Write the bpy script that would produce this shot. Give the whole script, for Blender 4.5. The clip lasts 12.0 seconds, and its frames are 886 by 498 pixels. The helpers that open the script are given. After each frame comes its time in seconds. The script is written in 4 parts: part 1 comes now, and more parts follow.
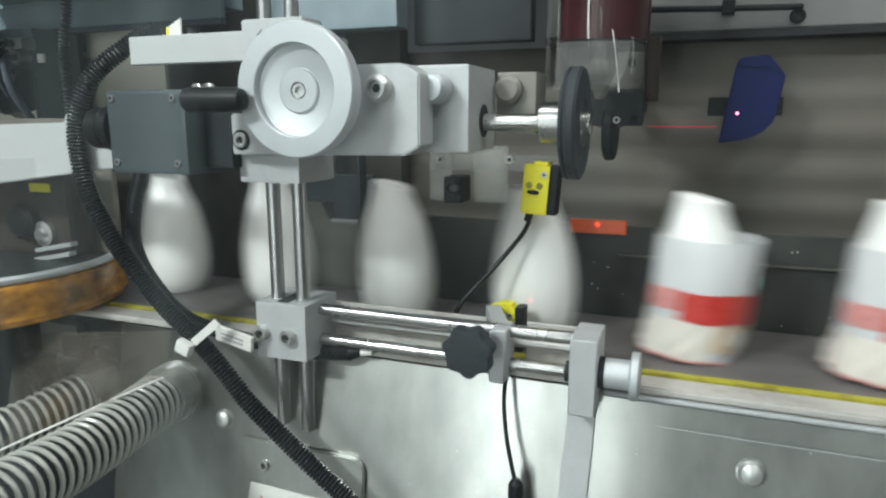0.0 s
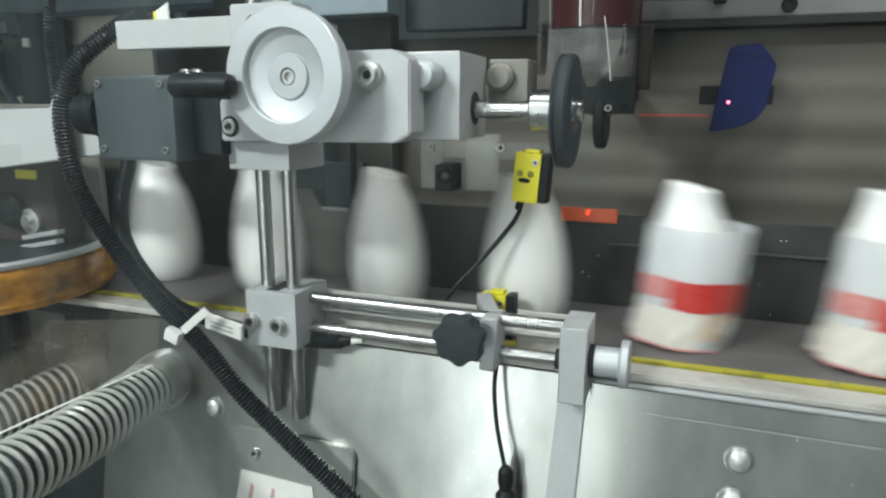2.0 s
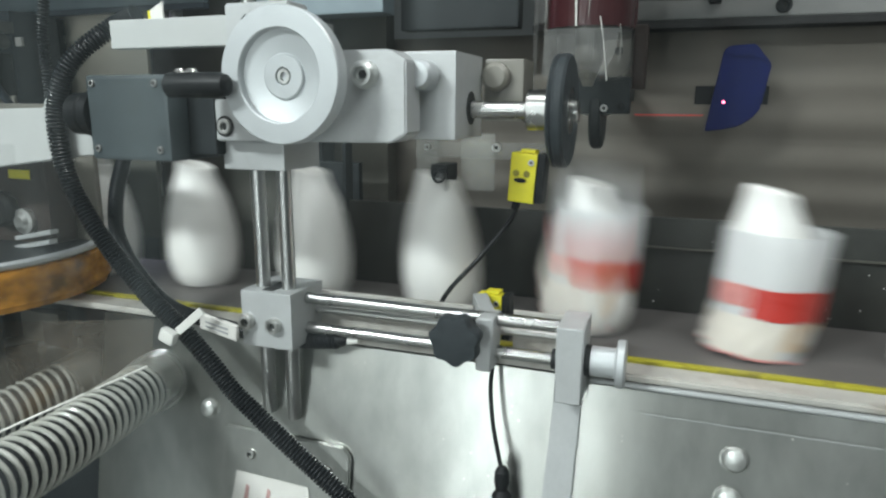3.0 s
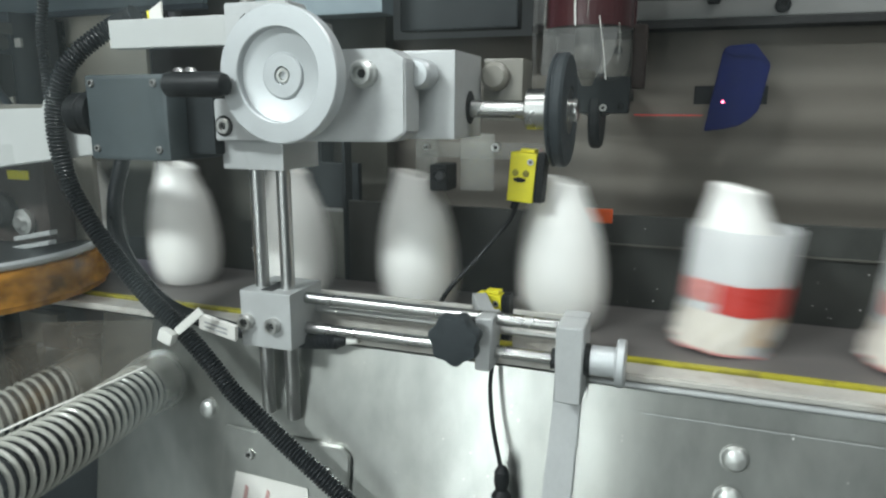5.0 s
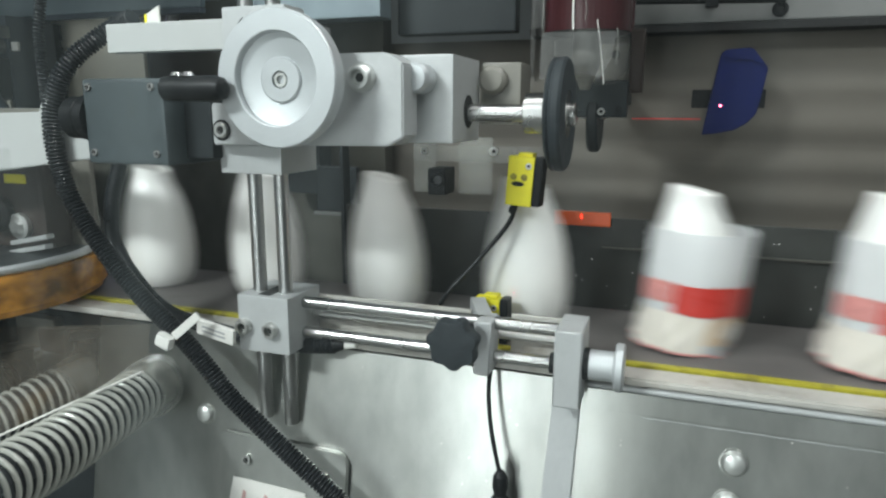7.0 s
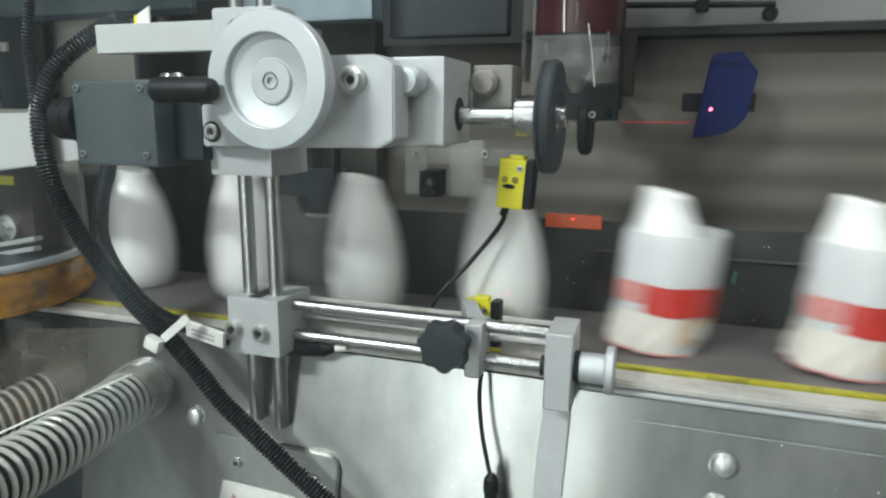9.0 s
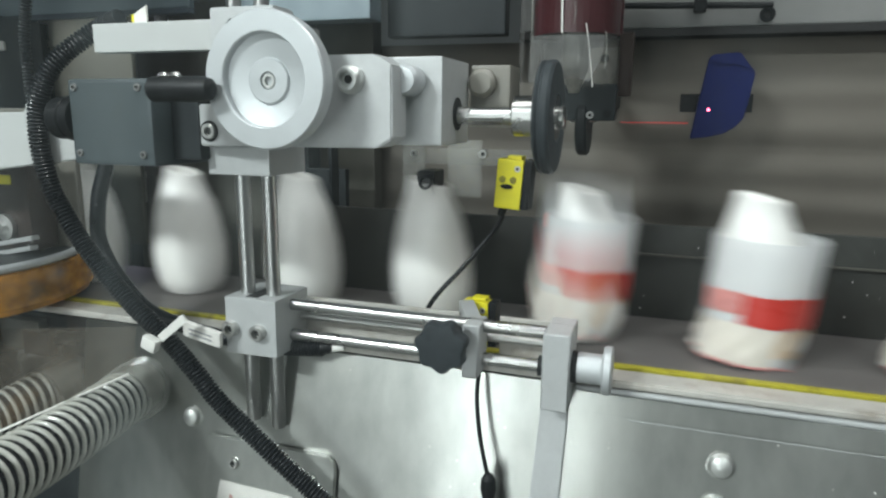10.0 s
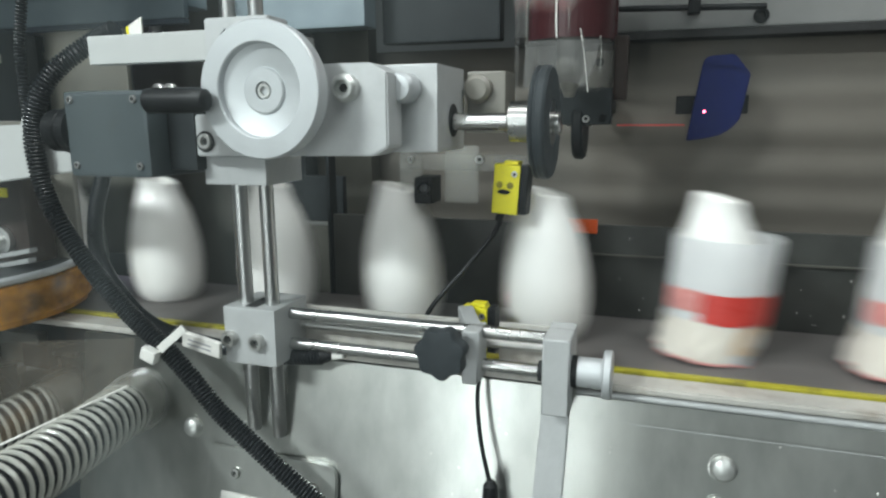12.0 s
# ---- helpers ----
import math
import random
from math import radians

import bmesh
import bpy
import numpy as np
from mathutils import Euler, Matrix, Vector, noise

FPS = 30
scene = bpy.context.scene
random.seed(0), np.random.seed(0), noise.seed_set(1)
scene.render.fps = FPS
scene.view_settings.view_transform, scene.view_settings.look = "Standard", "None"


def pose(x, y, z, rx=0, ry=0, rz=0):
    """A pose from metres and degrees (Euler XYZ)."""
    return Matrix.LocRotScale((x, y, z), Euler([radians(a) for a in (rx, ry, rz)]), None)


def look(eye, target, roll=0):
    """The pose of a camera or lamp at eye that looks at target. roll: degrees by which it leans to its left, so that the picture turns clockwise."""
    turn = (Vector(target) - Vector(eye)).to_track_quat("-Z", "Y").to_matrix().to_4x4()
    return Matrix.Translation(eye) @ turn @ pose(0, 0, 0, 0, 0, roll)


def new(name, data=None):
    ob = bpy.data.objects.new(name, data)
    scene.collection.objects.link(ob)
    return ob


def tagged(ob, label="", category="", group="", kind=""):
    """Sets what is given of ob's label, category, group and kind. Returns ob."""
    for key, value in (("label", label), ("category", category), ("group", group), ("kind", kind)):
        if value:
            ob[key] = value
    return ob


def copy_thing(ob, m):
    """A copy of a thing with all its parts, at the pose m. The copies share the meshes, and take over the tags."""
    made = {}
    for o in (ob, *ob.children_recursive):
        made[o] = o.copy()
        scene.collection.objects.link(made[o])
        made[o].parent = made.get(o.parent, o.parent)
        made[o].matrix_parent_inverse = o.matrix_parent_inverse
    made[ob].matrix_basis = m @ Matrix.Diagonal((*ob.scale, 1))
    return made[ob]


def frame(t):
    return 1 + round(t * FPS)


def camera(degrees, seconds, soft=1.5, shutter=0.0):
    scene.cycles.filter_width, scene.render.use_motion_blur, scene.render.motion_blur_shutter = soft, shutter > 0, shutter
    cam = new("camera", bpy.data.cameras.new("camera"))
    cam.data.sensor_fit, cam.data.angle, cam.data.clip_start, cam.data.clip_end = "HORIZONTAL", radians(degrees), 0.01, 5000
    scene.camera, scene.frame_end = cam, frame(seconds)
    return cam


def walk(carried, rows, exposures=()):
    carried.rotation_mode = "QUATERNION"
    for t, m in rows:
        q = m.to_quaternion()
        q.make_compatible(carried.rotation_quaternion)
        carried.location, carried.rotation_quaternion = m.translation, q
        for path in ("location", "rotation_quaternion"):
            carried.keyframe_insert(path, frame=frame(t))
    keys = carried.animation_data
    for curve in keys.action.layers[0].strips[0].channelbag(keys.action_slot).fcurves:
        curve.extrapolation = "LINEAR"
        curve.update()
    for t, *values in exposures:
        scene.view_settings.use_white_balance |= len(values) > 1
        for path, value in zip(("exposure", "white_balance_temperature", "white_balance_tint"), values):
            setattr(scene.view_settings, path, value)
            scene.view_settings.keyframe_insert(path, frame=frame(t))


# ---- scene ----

def cam_pose(x, y, z, tilt, roll, yaw):
    return Matrix.Translation((x, y, z)) @ Matrix.Rotation(radians(yaw), 4, "Z") @ Matrix.Rotation(radians(tilt), 4, "X") @ Matrix.Rotation(radians(roll), 4, "Z")


cam = camera(68.015, 12.0, 2.3, 0.4)
walk(cam, [
    (0, cam_pose(-0.0000, -0.0000, 0.1895, 78.791, 0.001, 20.595)),
    (0.5, cam_pose(0.0002, 0.0010, 0.1883, 78.371, -0.009, 20.243)),
    (1, cam_pose(-0.0003, 0.0007, 0.1888, 78.073, 0.141, 19.932)),
    (1.5, cam_pose(-0.0008, 0.0006, 0.1893, 77.858, 0.126, 19.826)),
    (2, cam_pose(-0.0000, 0.0012, 0.1886, 77.822, 0.256, 19.817)),
    (2.5, cam_pose(-0.0008, 0.0016, 0.1889, 77.740, 0.285, 19.563)),
    (3, cam_pose(-0.0010, 0.0018, 0.1889, 77.780, 0.301, 19.379)),
    (5, cam_pose(-0.0007, 0.0021, 0.1866, 77.992, 0.229, 19.361)),
    (5.5, cam_pose(-0.0019, 0.0014, 0.1884, 77.981, 0.018, 19.248)),
    (6, cam_pose(-0.0015, 0.0013, 0.1878, 78.116, -0.019, 19.352)),
    (6.5, cam_pose(-0.0020, 0.0016, 0.1868, 78.250, 0.073, 19.285)),
    (7, cam_pose(-0.0014, 0.0029, 0.1874, 78.240, 0.231, 19.160)),
    (9, cam_pose(-0.0003, 0.0039, 0.1868, 78.509, 0.438, 18.515)),
    (9.5, cam_pose(-0.0010, 0.0043, 0.1878, 78.402, 0.419, 18.293)),
    (10, cam_pose(-0.0004, 0.0041, 0.1868, 78.512, 0.568, 18.307)),
    (10.5, cam_pose(0.0001, 0.0039, 0.1876, 78.471, 0.401, 18.361)),
    (11, cam_pose(0.0000, 0.0037, 0.1866, 78.581, 0.363, 18.416)),
    (11.5, cam_pose(-0.0004, 0.0045, 0.1886, 78.530, 0.046, 18.345)),
    (12, cam_pose(0.0003, 0.0050, 0.1889, 78.828, -0.350, 18.246)),
], [(0, 0.0), (12, 0.0)])

# ---- light ----
world = bpy.data.worlds.new("hall")
world.use_nodes = True
scene.world = world
world.node_tree.nodes["Background"].inputs[0].default_value = (0.75, 0.85, 1.0, 1)
world.node_tree.nodes["Background"].inputs[1].default_value = 0.05


def area_lamp(name, place, target, sx, sy, power, colour=(1.0, 0.98, 0.94)):
    data = bpy.data.lights.new(name, "AREA")
    data.shape, data.size, data.size_y, data.energy, data.color = "RECTANGLE", sx, sy, power, colour
    ob = new(name, data)
    ob.matrix_world = look(place, target)
    return ob


# two rows of hall fluorescents above and behind the camera, one tube inside the machine's hood
area_lamp("hall_tube_light", (-1.15, -1.30, 1.42), (-1.12, -1.22, 0.0), 0.6, 0.16, 70, (0.90, 1.0, 1.0))
area_lamp("hall_tube_light", (0.9, -0.9, 1.42), (0.9, -0.85, 0.0), 0.3, 1.8, 13, (0.90, 1.0, 1.0))
# tall unseen strips, added to give the streaks mirrored in the stainless cover
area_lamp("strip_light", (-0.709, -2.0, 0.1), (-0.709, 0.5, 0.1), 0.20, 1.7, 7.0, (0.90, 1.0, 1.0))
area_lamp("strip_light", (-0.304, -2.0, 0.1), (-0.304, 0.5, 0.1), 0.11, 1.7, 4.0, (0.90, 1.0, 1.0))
# broad unseen fills, added to brighten the cover either side of the streaks
area_lamp("cover_fill_light", (-1.60, -2.0, 0.1), (-1.60, 0.5, 0.1), 1.1, 1.7, 1.7, (0.90, 1.0, 1.0))
area_lamp("cover_fill_light", (0.454, -2.0, 0.1), (0.454, 0.5, 0.1), 0.84, 1.7, 1.6, (0.90, 1.0, 1.0))
area_lamp("hood_tube_light", (-0.05, 0.36, 0.78), (-0.1, 0.5, 0.0), 1.1, 0.05, 4.0, (0.95, 1.0, 0.99))


def beam(name, place, target, degrees, power):
    data = bpy.data.lights.new(name, "SPOT")
    data.energy, data.color, data.spot_size, data.spot_blend, data.shadow_soft_size = power, (1.0, 0.03, 0.06), radians(degrees), 0.5, 0.0005
    ob = new(name, data)
    ob.matrix_world = look(place, target)
    return ob


# ---- materials ----
def material(name, colour, rough=0.5, metal=0.0, vary=0.12, grain=60.0, bump=0.05, stretch=(1, 1, 1), dirt=0.0, dirt_colour=(0.05, 0.045, 0.04),
             alpha=1.0, glow=0.0, transmission=0.0, aniso=0.0, per_object=0.0, gloss=0.5, even=False):
    m = bpy.data.materials.new(name)
    m.use_nodes = True
    nt = m.node_tree
    b = nt.nodes["Principled BSDF"]
    link = nt.links.new
    co = nt.nodes.new("ShaderNodeTexCoord")
    mp = nt.nodes.new("ShaderNodeMapping")
    mp.inputs["Scale"].default_value = stretch
    link(co.outputs["Object"], mp.inputs["Vector"])
    fine = nt.nodes.new("ShaderNodeTexNoise")
    fine.inputs["Scale"].default_value, fine.inputs["Detail"].default_value = grain, 4
    link(mp.outputs[0], fine.inputs["Vector"])
    broad = nt.nodes.new("ShaderNodeTexNoise")
    broad.inputs["Scale"].default_value, broad.inputs["Detail"].default_value = grain / 7, 3
    link(mp.outputs[0], broad.inputs["Vector"])
    add = nt.nodes.new("ShaderNodeMath")
    add.operation = "ADD"
    link(fine.outputs["Fac"], add.inputs[0])
    link(broad.outputs["Fac"], add.inputs[1])
    span = nt.nodes.new("ShaderNodeMapRange")
    span.inputs[1].default_value, span.inputs[2].default_value = 0.6, 1.4
    span.inputs[3].default_value, span.inputs[4].default_value = 1 - vary, 1 + vary
    link(add.outputs[0], span.inputs[0])
    mul = nt.nodes.new("ShaderNodeVectorMath")
    mul.operation = "SCALE"
    mul.inputs[0].default_value = colour
    link(span.outputs[0], mul.inputs["Scale"])
    out = mul.outputs[0]
    if per_object:
        info = nt.nodes.new("ShaderNodeObjectInfo")
        r = nt.nodes.new("ShaderNodeMapRange")
        r.inputs[3].default_value, r.inputs[4].default_value = 1 - per_object, 1
        link(info.outputs["Random"], r.inputs[0])
        m2 = nt.nodes.new("ShaderNodeVectorMath")
        m2.operation = "SCALE"
        link(out, m2.inputs[0])
        link(r.outputs[0], m2.inputs["Scale"])
        out = m2.outputs[0]
    if dirt:
        spots = nt.nodes.new("ShaderNodeTexNoise")
        spots.inputs["Scale"].default_value, spots.inputs["Detail"].default_value = grain / 3, 8
        link(co.outputs["Object"], spots.inputs["Vector"])
        ramp = nt.nodes.new("ShaderNodeMapRange")
        ramp.inputs[1].default_value, ramp.inputs[2].default_value, ramp.inputs[4].default_value = 0.52, 0.72, dirt
        link(spots.outputs["Fac"], ramp.inputs[0])
        mix = nt.nodes.new("ShaderNodeMix")
        mix.data_type = "RGBA"
        link(ramp.outputs[0], mix.inputs[0])
        link(out, mix.inputs[6])
        mix.inputs[7].default_value = (*dirt_colour, 1)
        out = mix.outputs[2]
    link(out, b.inputs["Base Color"])
    rr = nt.nodes.new("ShaderNodeMapRange")
    rr.inputs[1].default_value, rr.inputs[2].default_value = 0.6, 1.4
    rr.inputs[3].default_value, rr.inputs[4].default_value = max(0.02, rough * 0.8), min(1, rough * 1.2)
    link(add.outputs[0], rr.inputs[0])
    b.inputs["Roughness"].default_value = rough
    if not even:
        link(rr.outputs[0], b.inputs["Roughness"])
    b.inputs["Metallic"].default_value = metal
    b.inputs["Specular IOR Level"].default_value = gloss
    b.inputs["Alpha"].default_value = alpha
    b.inputs["Transmission Weight"].default_value = transmission
    if aniso:
        b.inputs["Anisotropic"].default_value = aniso
        tan = nt.nodes.new("ShaderNodeCombineXYZ")
        tan.inputs[2].default_value = 1.0
        link(tan.outputs[0], b.inputs["Tangent"])
    if bump:
        bn = nt.nodes.new("ShaderNodeBump")
        bn.inputs["Strength"].default_value, bn.inputs["Distance"].default_value = bump, 0.001
        link(fine.outputs["Fac"], bn.inputs["Height"])
        link(bn.outputs[0], b.inputs["Normal"])
    if glow:
        b.inputs["Emission Color"].default_value = (*colour, 1)
        b.inputs["Emission Strength"].default_value = glow
    return m


ALU = material("anodised_aluminium", (0.49, 0.50, 0.50), 0.5, 0.3, 0.06, 300, 0.06, dirt=0.15, dirt_colour=(0.3, 0.3, 0.3))
ALU_TURNED = material("turned_aluminium", (0.54, 0.56, 0.57), 0.46, 0.45, 0.06, 500, 0.08, (1, 1, 1))
STEEL = material("polished_steel_rod", (0.40, 0.40, 0.39), 0.26, 1.0, 0.03, 40, 0)
ROD = material("ground_steel_rod", (0.56, 0.56, 0.55), 0.3, 1.0, 0.04, 60, 0.02, (1, 1, 0.2))
SHEET = material("brushed_stainless_sheet", (0.47, 0.48, 0.455), 0.29, 1.0, 0.26, 30, 0.0, (1.6, 1, 0.8), dirt=0.55, dirt_colour=(0.58, 0.58, 0.54), aniso=0.82, even=True)
RAIL = material("worn_steel_rail", (0.56, 0.54, 0.50), 0.46, 0.25, 0.12, 120, 0.1, dirt=0.5, dirt_colour=(0.25, 0.19, 0.14))
DULL = material("dull_steel_bolt", (0.62, 0.63, 0.61), 0.38, 0.75, 0.1, 200, 0.05)
SCREW = material("zinc_screw", (0.58, 0.58, 0.56), 0.42, 1.0, 0.1, 400, 0.05)
# near-black painted shade for sockets, bores, holes, slots and gaps; also the scratch
RECESS = material("recess_shade_and_scratch", (0.02, 0.02, 0.02), 0.7, 0.2, 0.2, 300, 0.05)
BLACK = material("black_plastic", (0.009, 0.010, 0.011), 0.45, 0, 0.2, 300, 0.1, gloss=0.22)
RUBBER = material("grey_black_rubber", (0.03, 0.036, 0.04), 0.55, 0, 0.2, 200, 0.1, gloss=0.22)
CONDUIT = material("black_corrugated_conduit", (0.008, 0.0095, 0.012), 0.3, 0, 0.2, 200, 0.05, gloss=0.5)
GREYBOX = material("dark_grey_motor_paint", (0.056, 0.071, 0.077), 0.5, 0.1, 0.1, 150, 0.1, dirt=0.25, dirt_colour=(0.04, 0.045, 0.04))
DARKPLATE = material("dark_smoked_panel", (0.052, 0.054, 0.050), 0.38, 0, 0.35, 25, 0.06, dirt=0.5, dirt_colour=(0.05, 0.048, 0.042), gloss=0.22)
WALLSHEET = material("dull_stainless_wall", (0.158, 0.144, 0.124), 0.5, 0.35, 0.2, 30, 0.05, (0.06, 1, 1.6), dirt=0.2, dirt_colour=(0.09, 0.08, 0.07), gloss=0.22)
BEAM = material("grey_beam_paint", (0.2, 0.2, 0.195), 0.5, 0.3, 0.08, 60, 0.05)
BELT = material("grey_slat_belt", (0.14, 0.13, 0.125), 0.5, 0.2, 0.18, 40, 0.1, (0.1, 1, 1), dirt=0.4, dirt_colour=(0.07, 0.06, 0.055))
YELLOW = material("yellow_guide_plastic", (0.38, 0.34, 0.025), 0.5, 0, 0.2, 120, 0.1, dirt=0.95, dirt_colour=(0.12, 0.10, 0.03))
SENSOR = material("yellow_sensor_housing", (0.78, 0.70, 0.02), 0.4, 0, 0.06, 200, 0.03)
MILK = material("white_bottle_plastic", (0.86, 0.85, 0.82), 0.25, 0, 0.05, 40, 0.12, (1, 1, 0.25))
FILM = material("white_sleeve_film", (0.80, 0.81, 0.82), 0.25, 0, 0.05, 45, 0.6, alpha=0.74)
FILM_RED = material("red_printed_film", (0.56, 0.045, 0.035), 0.3, 0, 0.08, 90, 0.15)
FILM_TAN = material("tan_printed_film", (0.66, 0.5, 0.35), 0.3, 0, 0.15, 90, 0.1)
FILM_CREAM = material("cream_printed_film", (0.74, 0.69, 0.62), 0.3, 0, 0.12, 60, 0.5)
FILM_PINK = material("pale_red_printed_film", (0.70, 0.30, 0.28), 0.3, 0, 0.3, 90, 0.1)
BLUE = material("blue_tape", (0.0015, 0.007, 0.070), 0.4, 0, 0.15, 60, 0.2, gloss=0.22)
ORANGE = material("orange_reflector", (0.75, 0.10, 0.01), 0.35, 0, 0.1, 200, 0.05)
WHITE = material("white_painted_plate", (0.49, 0.50, 0.49), 0.45, 0, 0.05, 60, 0.05, dirt=0.12, dirt_colour=(0.45, 0.45, 0.42))
PAPER = material("white_paper_label", (0.74, 0.72, 0.68), 0.7, 0, 0.05, 100, 0.05)
PRINT_GREY = material("grey_print", (0.35, 0.35, 0.36), 0.7, 0, 0.05, 100, 0)
PRINT_RED = material("dull_red_print", (0.55, 0.33, 0.31), 0.7, 0, 0.3, 100, 0)
NYLON = material("white_nylon_tie", (0.75, 0.74, 0.7), 0.45, 0, 0.04, 100, 0.03)
RIBS = material("grey_white_hose_spiral", (0.38, 0.38, 0.34), 0.25, 0, 0.08, 100, 0.05)
HOSE_WALL = material("dark_hose_wall", (0.02, 0.02, 0.024), 0.22, 0, 0.3, 60, 0.05)
CUFF = material("smoky_clear_hose_cuff", (0.55, 0.55, 0.50), 0.12, 0, 0.2, 60, 0.0, alpha=0.24)
SPIGOT = material("dull_beige_spigot", (0.20, 0.19, 0.155), 0.5, 0, 0.35, 60, 0.1, dirt=0.5, dirt_colour=(0.09, 0.08, 0.06))
AMBER = material("amber_polyurethane", (0.42, 0.19, 0.03), 0.2, 0, 0.8, 70, 0.1, (1, 1, 1.6), dirt=0.9, dirt_colour=(0.11, 0.06, 0.025))
BROWN = material("dark_brown_housing", (0.045, 0.034, 0.030), 0.35, 0, 0.3, 30, 0.05, gloss=0.22)
CLEAR = material("clear_acrylic", (0.5, 0.52, 0.5), 0.12, 0, 0.05, 30, 0.0, alpha=0.05)
FROST = material("frosted_bracket_plastic", (0.48, 0.49, 0.45), 0.3, 0, 0.2, 60, 0.02, alpha=0.28)
STAINED = material("oil_stained_acrylic", (0.24, 0.21, 0.17), 0.14, 0, 0.6, 40, 0.0, dirt=0.8, dirt_colour=(0.34, 0.22, 0.10), alpha=0.10)
CLEAR_FILM = material("smeared_clear_film", (0.22, 0.22, 0.21), 0.2, 0, 0.8, 90, 0.3, dirt=0.7, dirt_colour=(0.07, 0.06, 0.06), alpha=0.17)
MAROON = material("maroon_film_web", (0.041, 0.006, 0.008), 0.3, 0, 0.35, 30, 0.1)
DARKMACH = material("dark_machine_paint", (0.024, 0.028, 0.03), 0.45, 0.2, 0.3, 40, 0.05, gloss=0.22)
OLIVE = material("olive_grey_panel", (0.095, 0.093, 0.080), 0.5, 0.1, 0.3, 25, 0.05, dirt=0.4, dirt_colour=(0.05, 0.045, 0.035), gloss=0.22)
BLUEGREY = material("blue_grey_hood_paint", (0.23, 0.285, 0.315), 0.4, 0.1, 0.15, 30, 0.05)
CREAM = material("cream_enamel_cover", (0.74, 0.70, 0.60), 0.4, 0, 0.1, 40, 0.05)
LASER = material("red_laser_spot", (1.0, 0.12, 0.22), 0.5, glow=9.0, bump=0)
LASER_LINE = material("red_laser_streak", (0.6, 0.05, 0.05), 0.5, glow=0.22, bump=0)
LAMP_GLOW = material("lamp_diffuser", (0.90, 1.0, 1.0), 0.5, glow=6.0, bump=0)
CONCRETE = material("sealed_concrete_floor", (0.13, 0.13, 0.12), 0.5, 0, 0.15, 4, 0.05)
HALLWALL = material("grey_panel_wall", (0.26, 0.27, 0.27), 0.6, 0, 0.06, 3, 0.03)
PANE = material("hazy_polycarbonate", (0.75, 0.85, 0.85), 0.3, 0, 0.25, 3, 0, alpha=0.008)


def pane_glare(m):
    """Upright reflections put into the pane as streaks of haze, which varies from place to place."""
    nt = m.node_tree
    link = nt.links.new
    co = nt.nodes.new("ShaderNodeTexCoord")
    mp = nt.nodes.new("ShaderNodeMapping")
    mp.inputs["Scale"].default_value = (75, 1, 11)
    mp.inputs["Rotation"].default_value = (0, 0.05, 0)
    link(co.outputs["Object"], mp.inputs["Vector"])
    noise = nt.nodes.new("ShaderNodeTexNoise")
    noise.inputs["Scale"].default_value, noise.inputs["Detail"].default_value = 1.0, 3
    link(mp.outputs[0], noise.inputs["Vector"])
    glare = nt.nodes.new("ShaderNodeMapRange")
    glare.inputs[1].default_value, glare.inputs[2].default_value, glare.inputs[3].default_value, glare.inputs[4].default_value = 0.46, 0.70, 0.55, 3.2
    link(noise.outputs["Fac"], glare.inputs[0])
    axes = nt.nodes.new("ShaderNodeSeparateXYZ")
    link(co.outputs["Object"], axes.inputs[0])
    film = nt.nodes.new("ShaderNodeMapRange")
    film.inputs[1].default_value, film.inputs[2].default_value, film.inputs[3].default_value, film.inputs[4].default_value = -0.045, -0.005, 0.0105, 0.0030
    link(axes.outputs["X"], film.inputs[0])
    mul = nt.nodes.new("ShaderNodeMath")
    mul.operation = "MULTIPLY"
    link(glare.outputs[0], mul.inputs[0])
    link(film.outputs[0], mul.inputs[1])
    link(mul.outputs[0], nt.nodes["Principled BSDF"].inputs["Alpha"])


pane_glare(PANE)
BLUEDARK = material("dark_blue_paint", (0.06, 0.075, 0.095), 0.45, 0, 0.2, 40, 0.05)
LILAC = material("lilac_backdrop_glow", (0.66, 0.6, 0.86), 0.5, glow=0.75, bump=0)
HAZE = material("cloudy_guard_plastic", (0.2, 0.19, 0.165), 0.4, 0, 0.25, 20, 0.05)
GREEN = material("green_mark", (0.05, 0.14, 0.115), 0.5, bump=0)


# ---- mesh helpers ----
def part(name, bm, mat, parent=None, label="", smooth=True):
    me = bpy.data.meshes.new(name)
    bmesh.ops.recalc_face_normals(bm, faces=bm.faces[:])
    if smooth:
        for f in bm.faces:
            f.smooth = True
        if len(bm.faces) < 160:
            # the broad faces of bevelled blocks stay flat
            areas = sorted(f.calc_area() for f in bm.faces)
            for f in bm.faces:
                f.smooth = f.calc_area() < 4 * areas[len(areas) // 2] + 1e-9
        for e in bm.edges:
            if len(e.link_faces) == 2 and e.calc_face_angle(0) > 0.42:
                e.smooth = False
    bm.to_mesh(me)
    bm.free()
    me.materials.append(mat)
    ob = new(name, me)
    if parent:
        ob.parent = parent
    if label:
        ob["label"] = label
    return ob


def thing(name, place=(0, 0, 0), label="", category="", group="", kind=""):
    ob = new(name)
    ob.location = place
    ob.empty_display_size = 0.02
    return tagged(ob, label, category, group, kind)


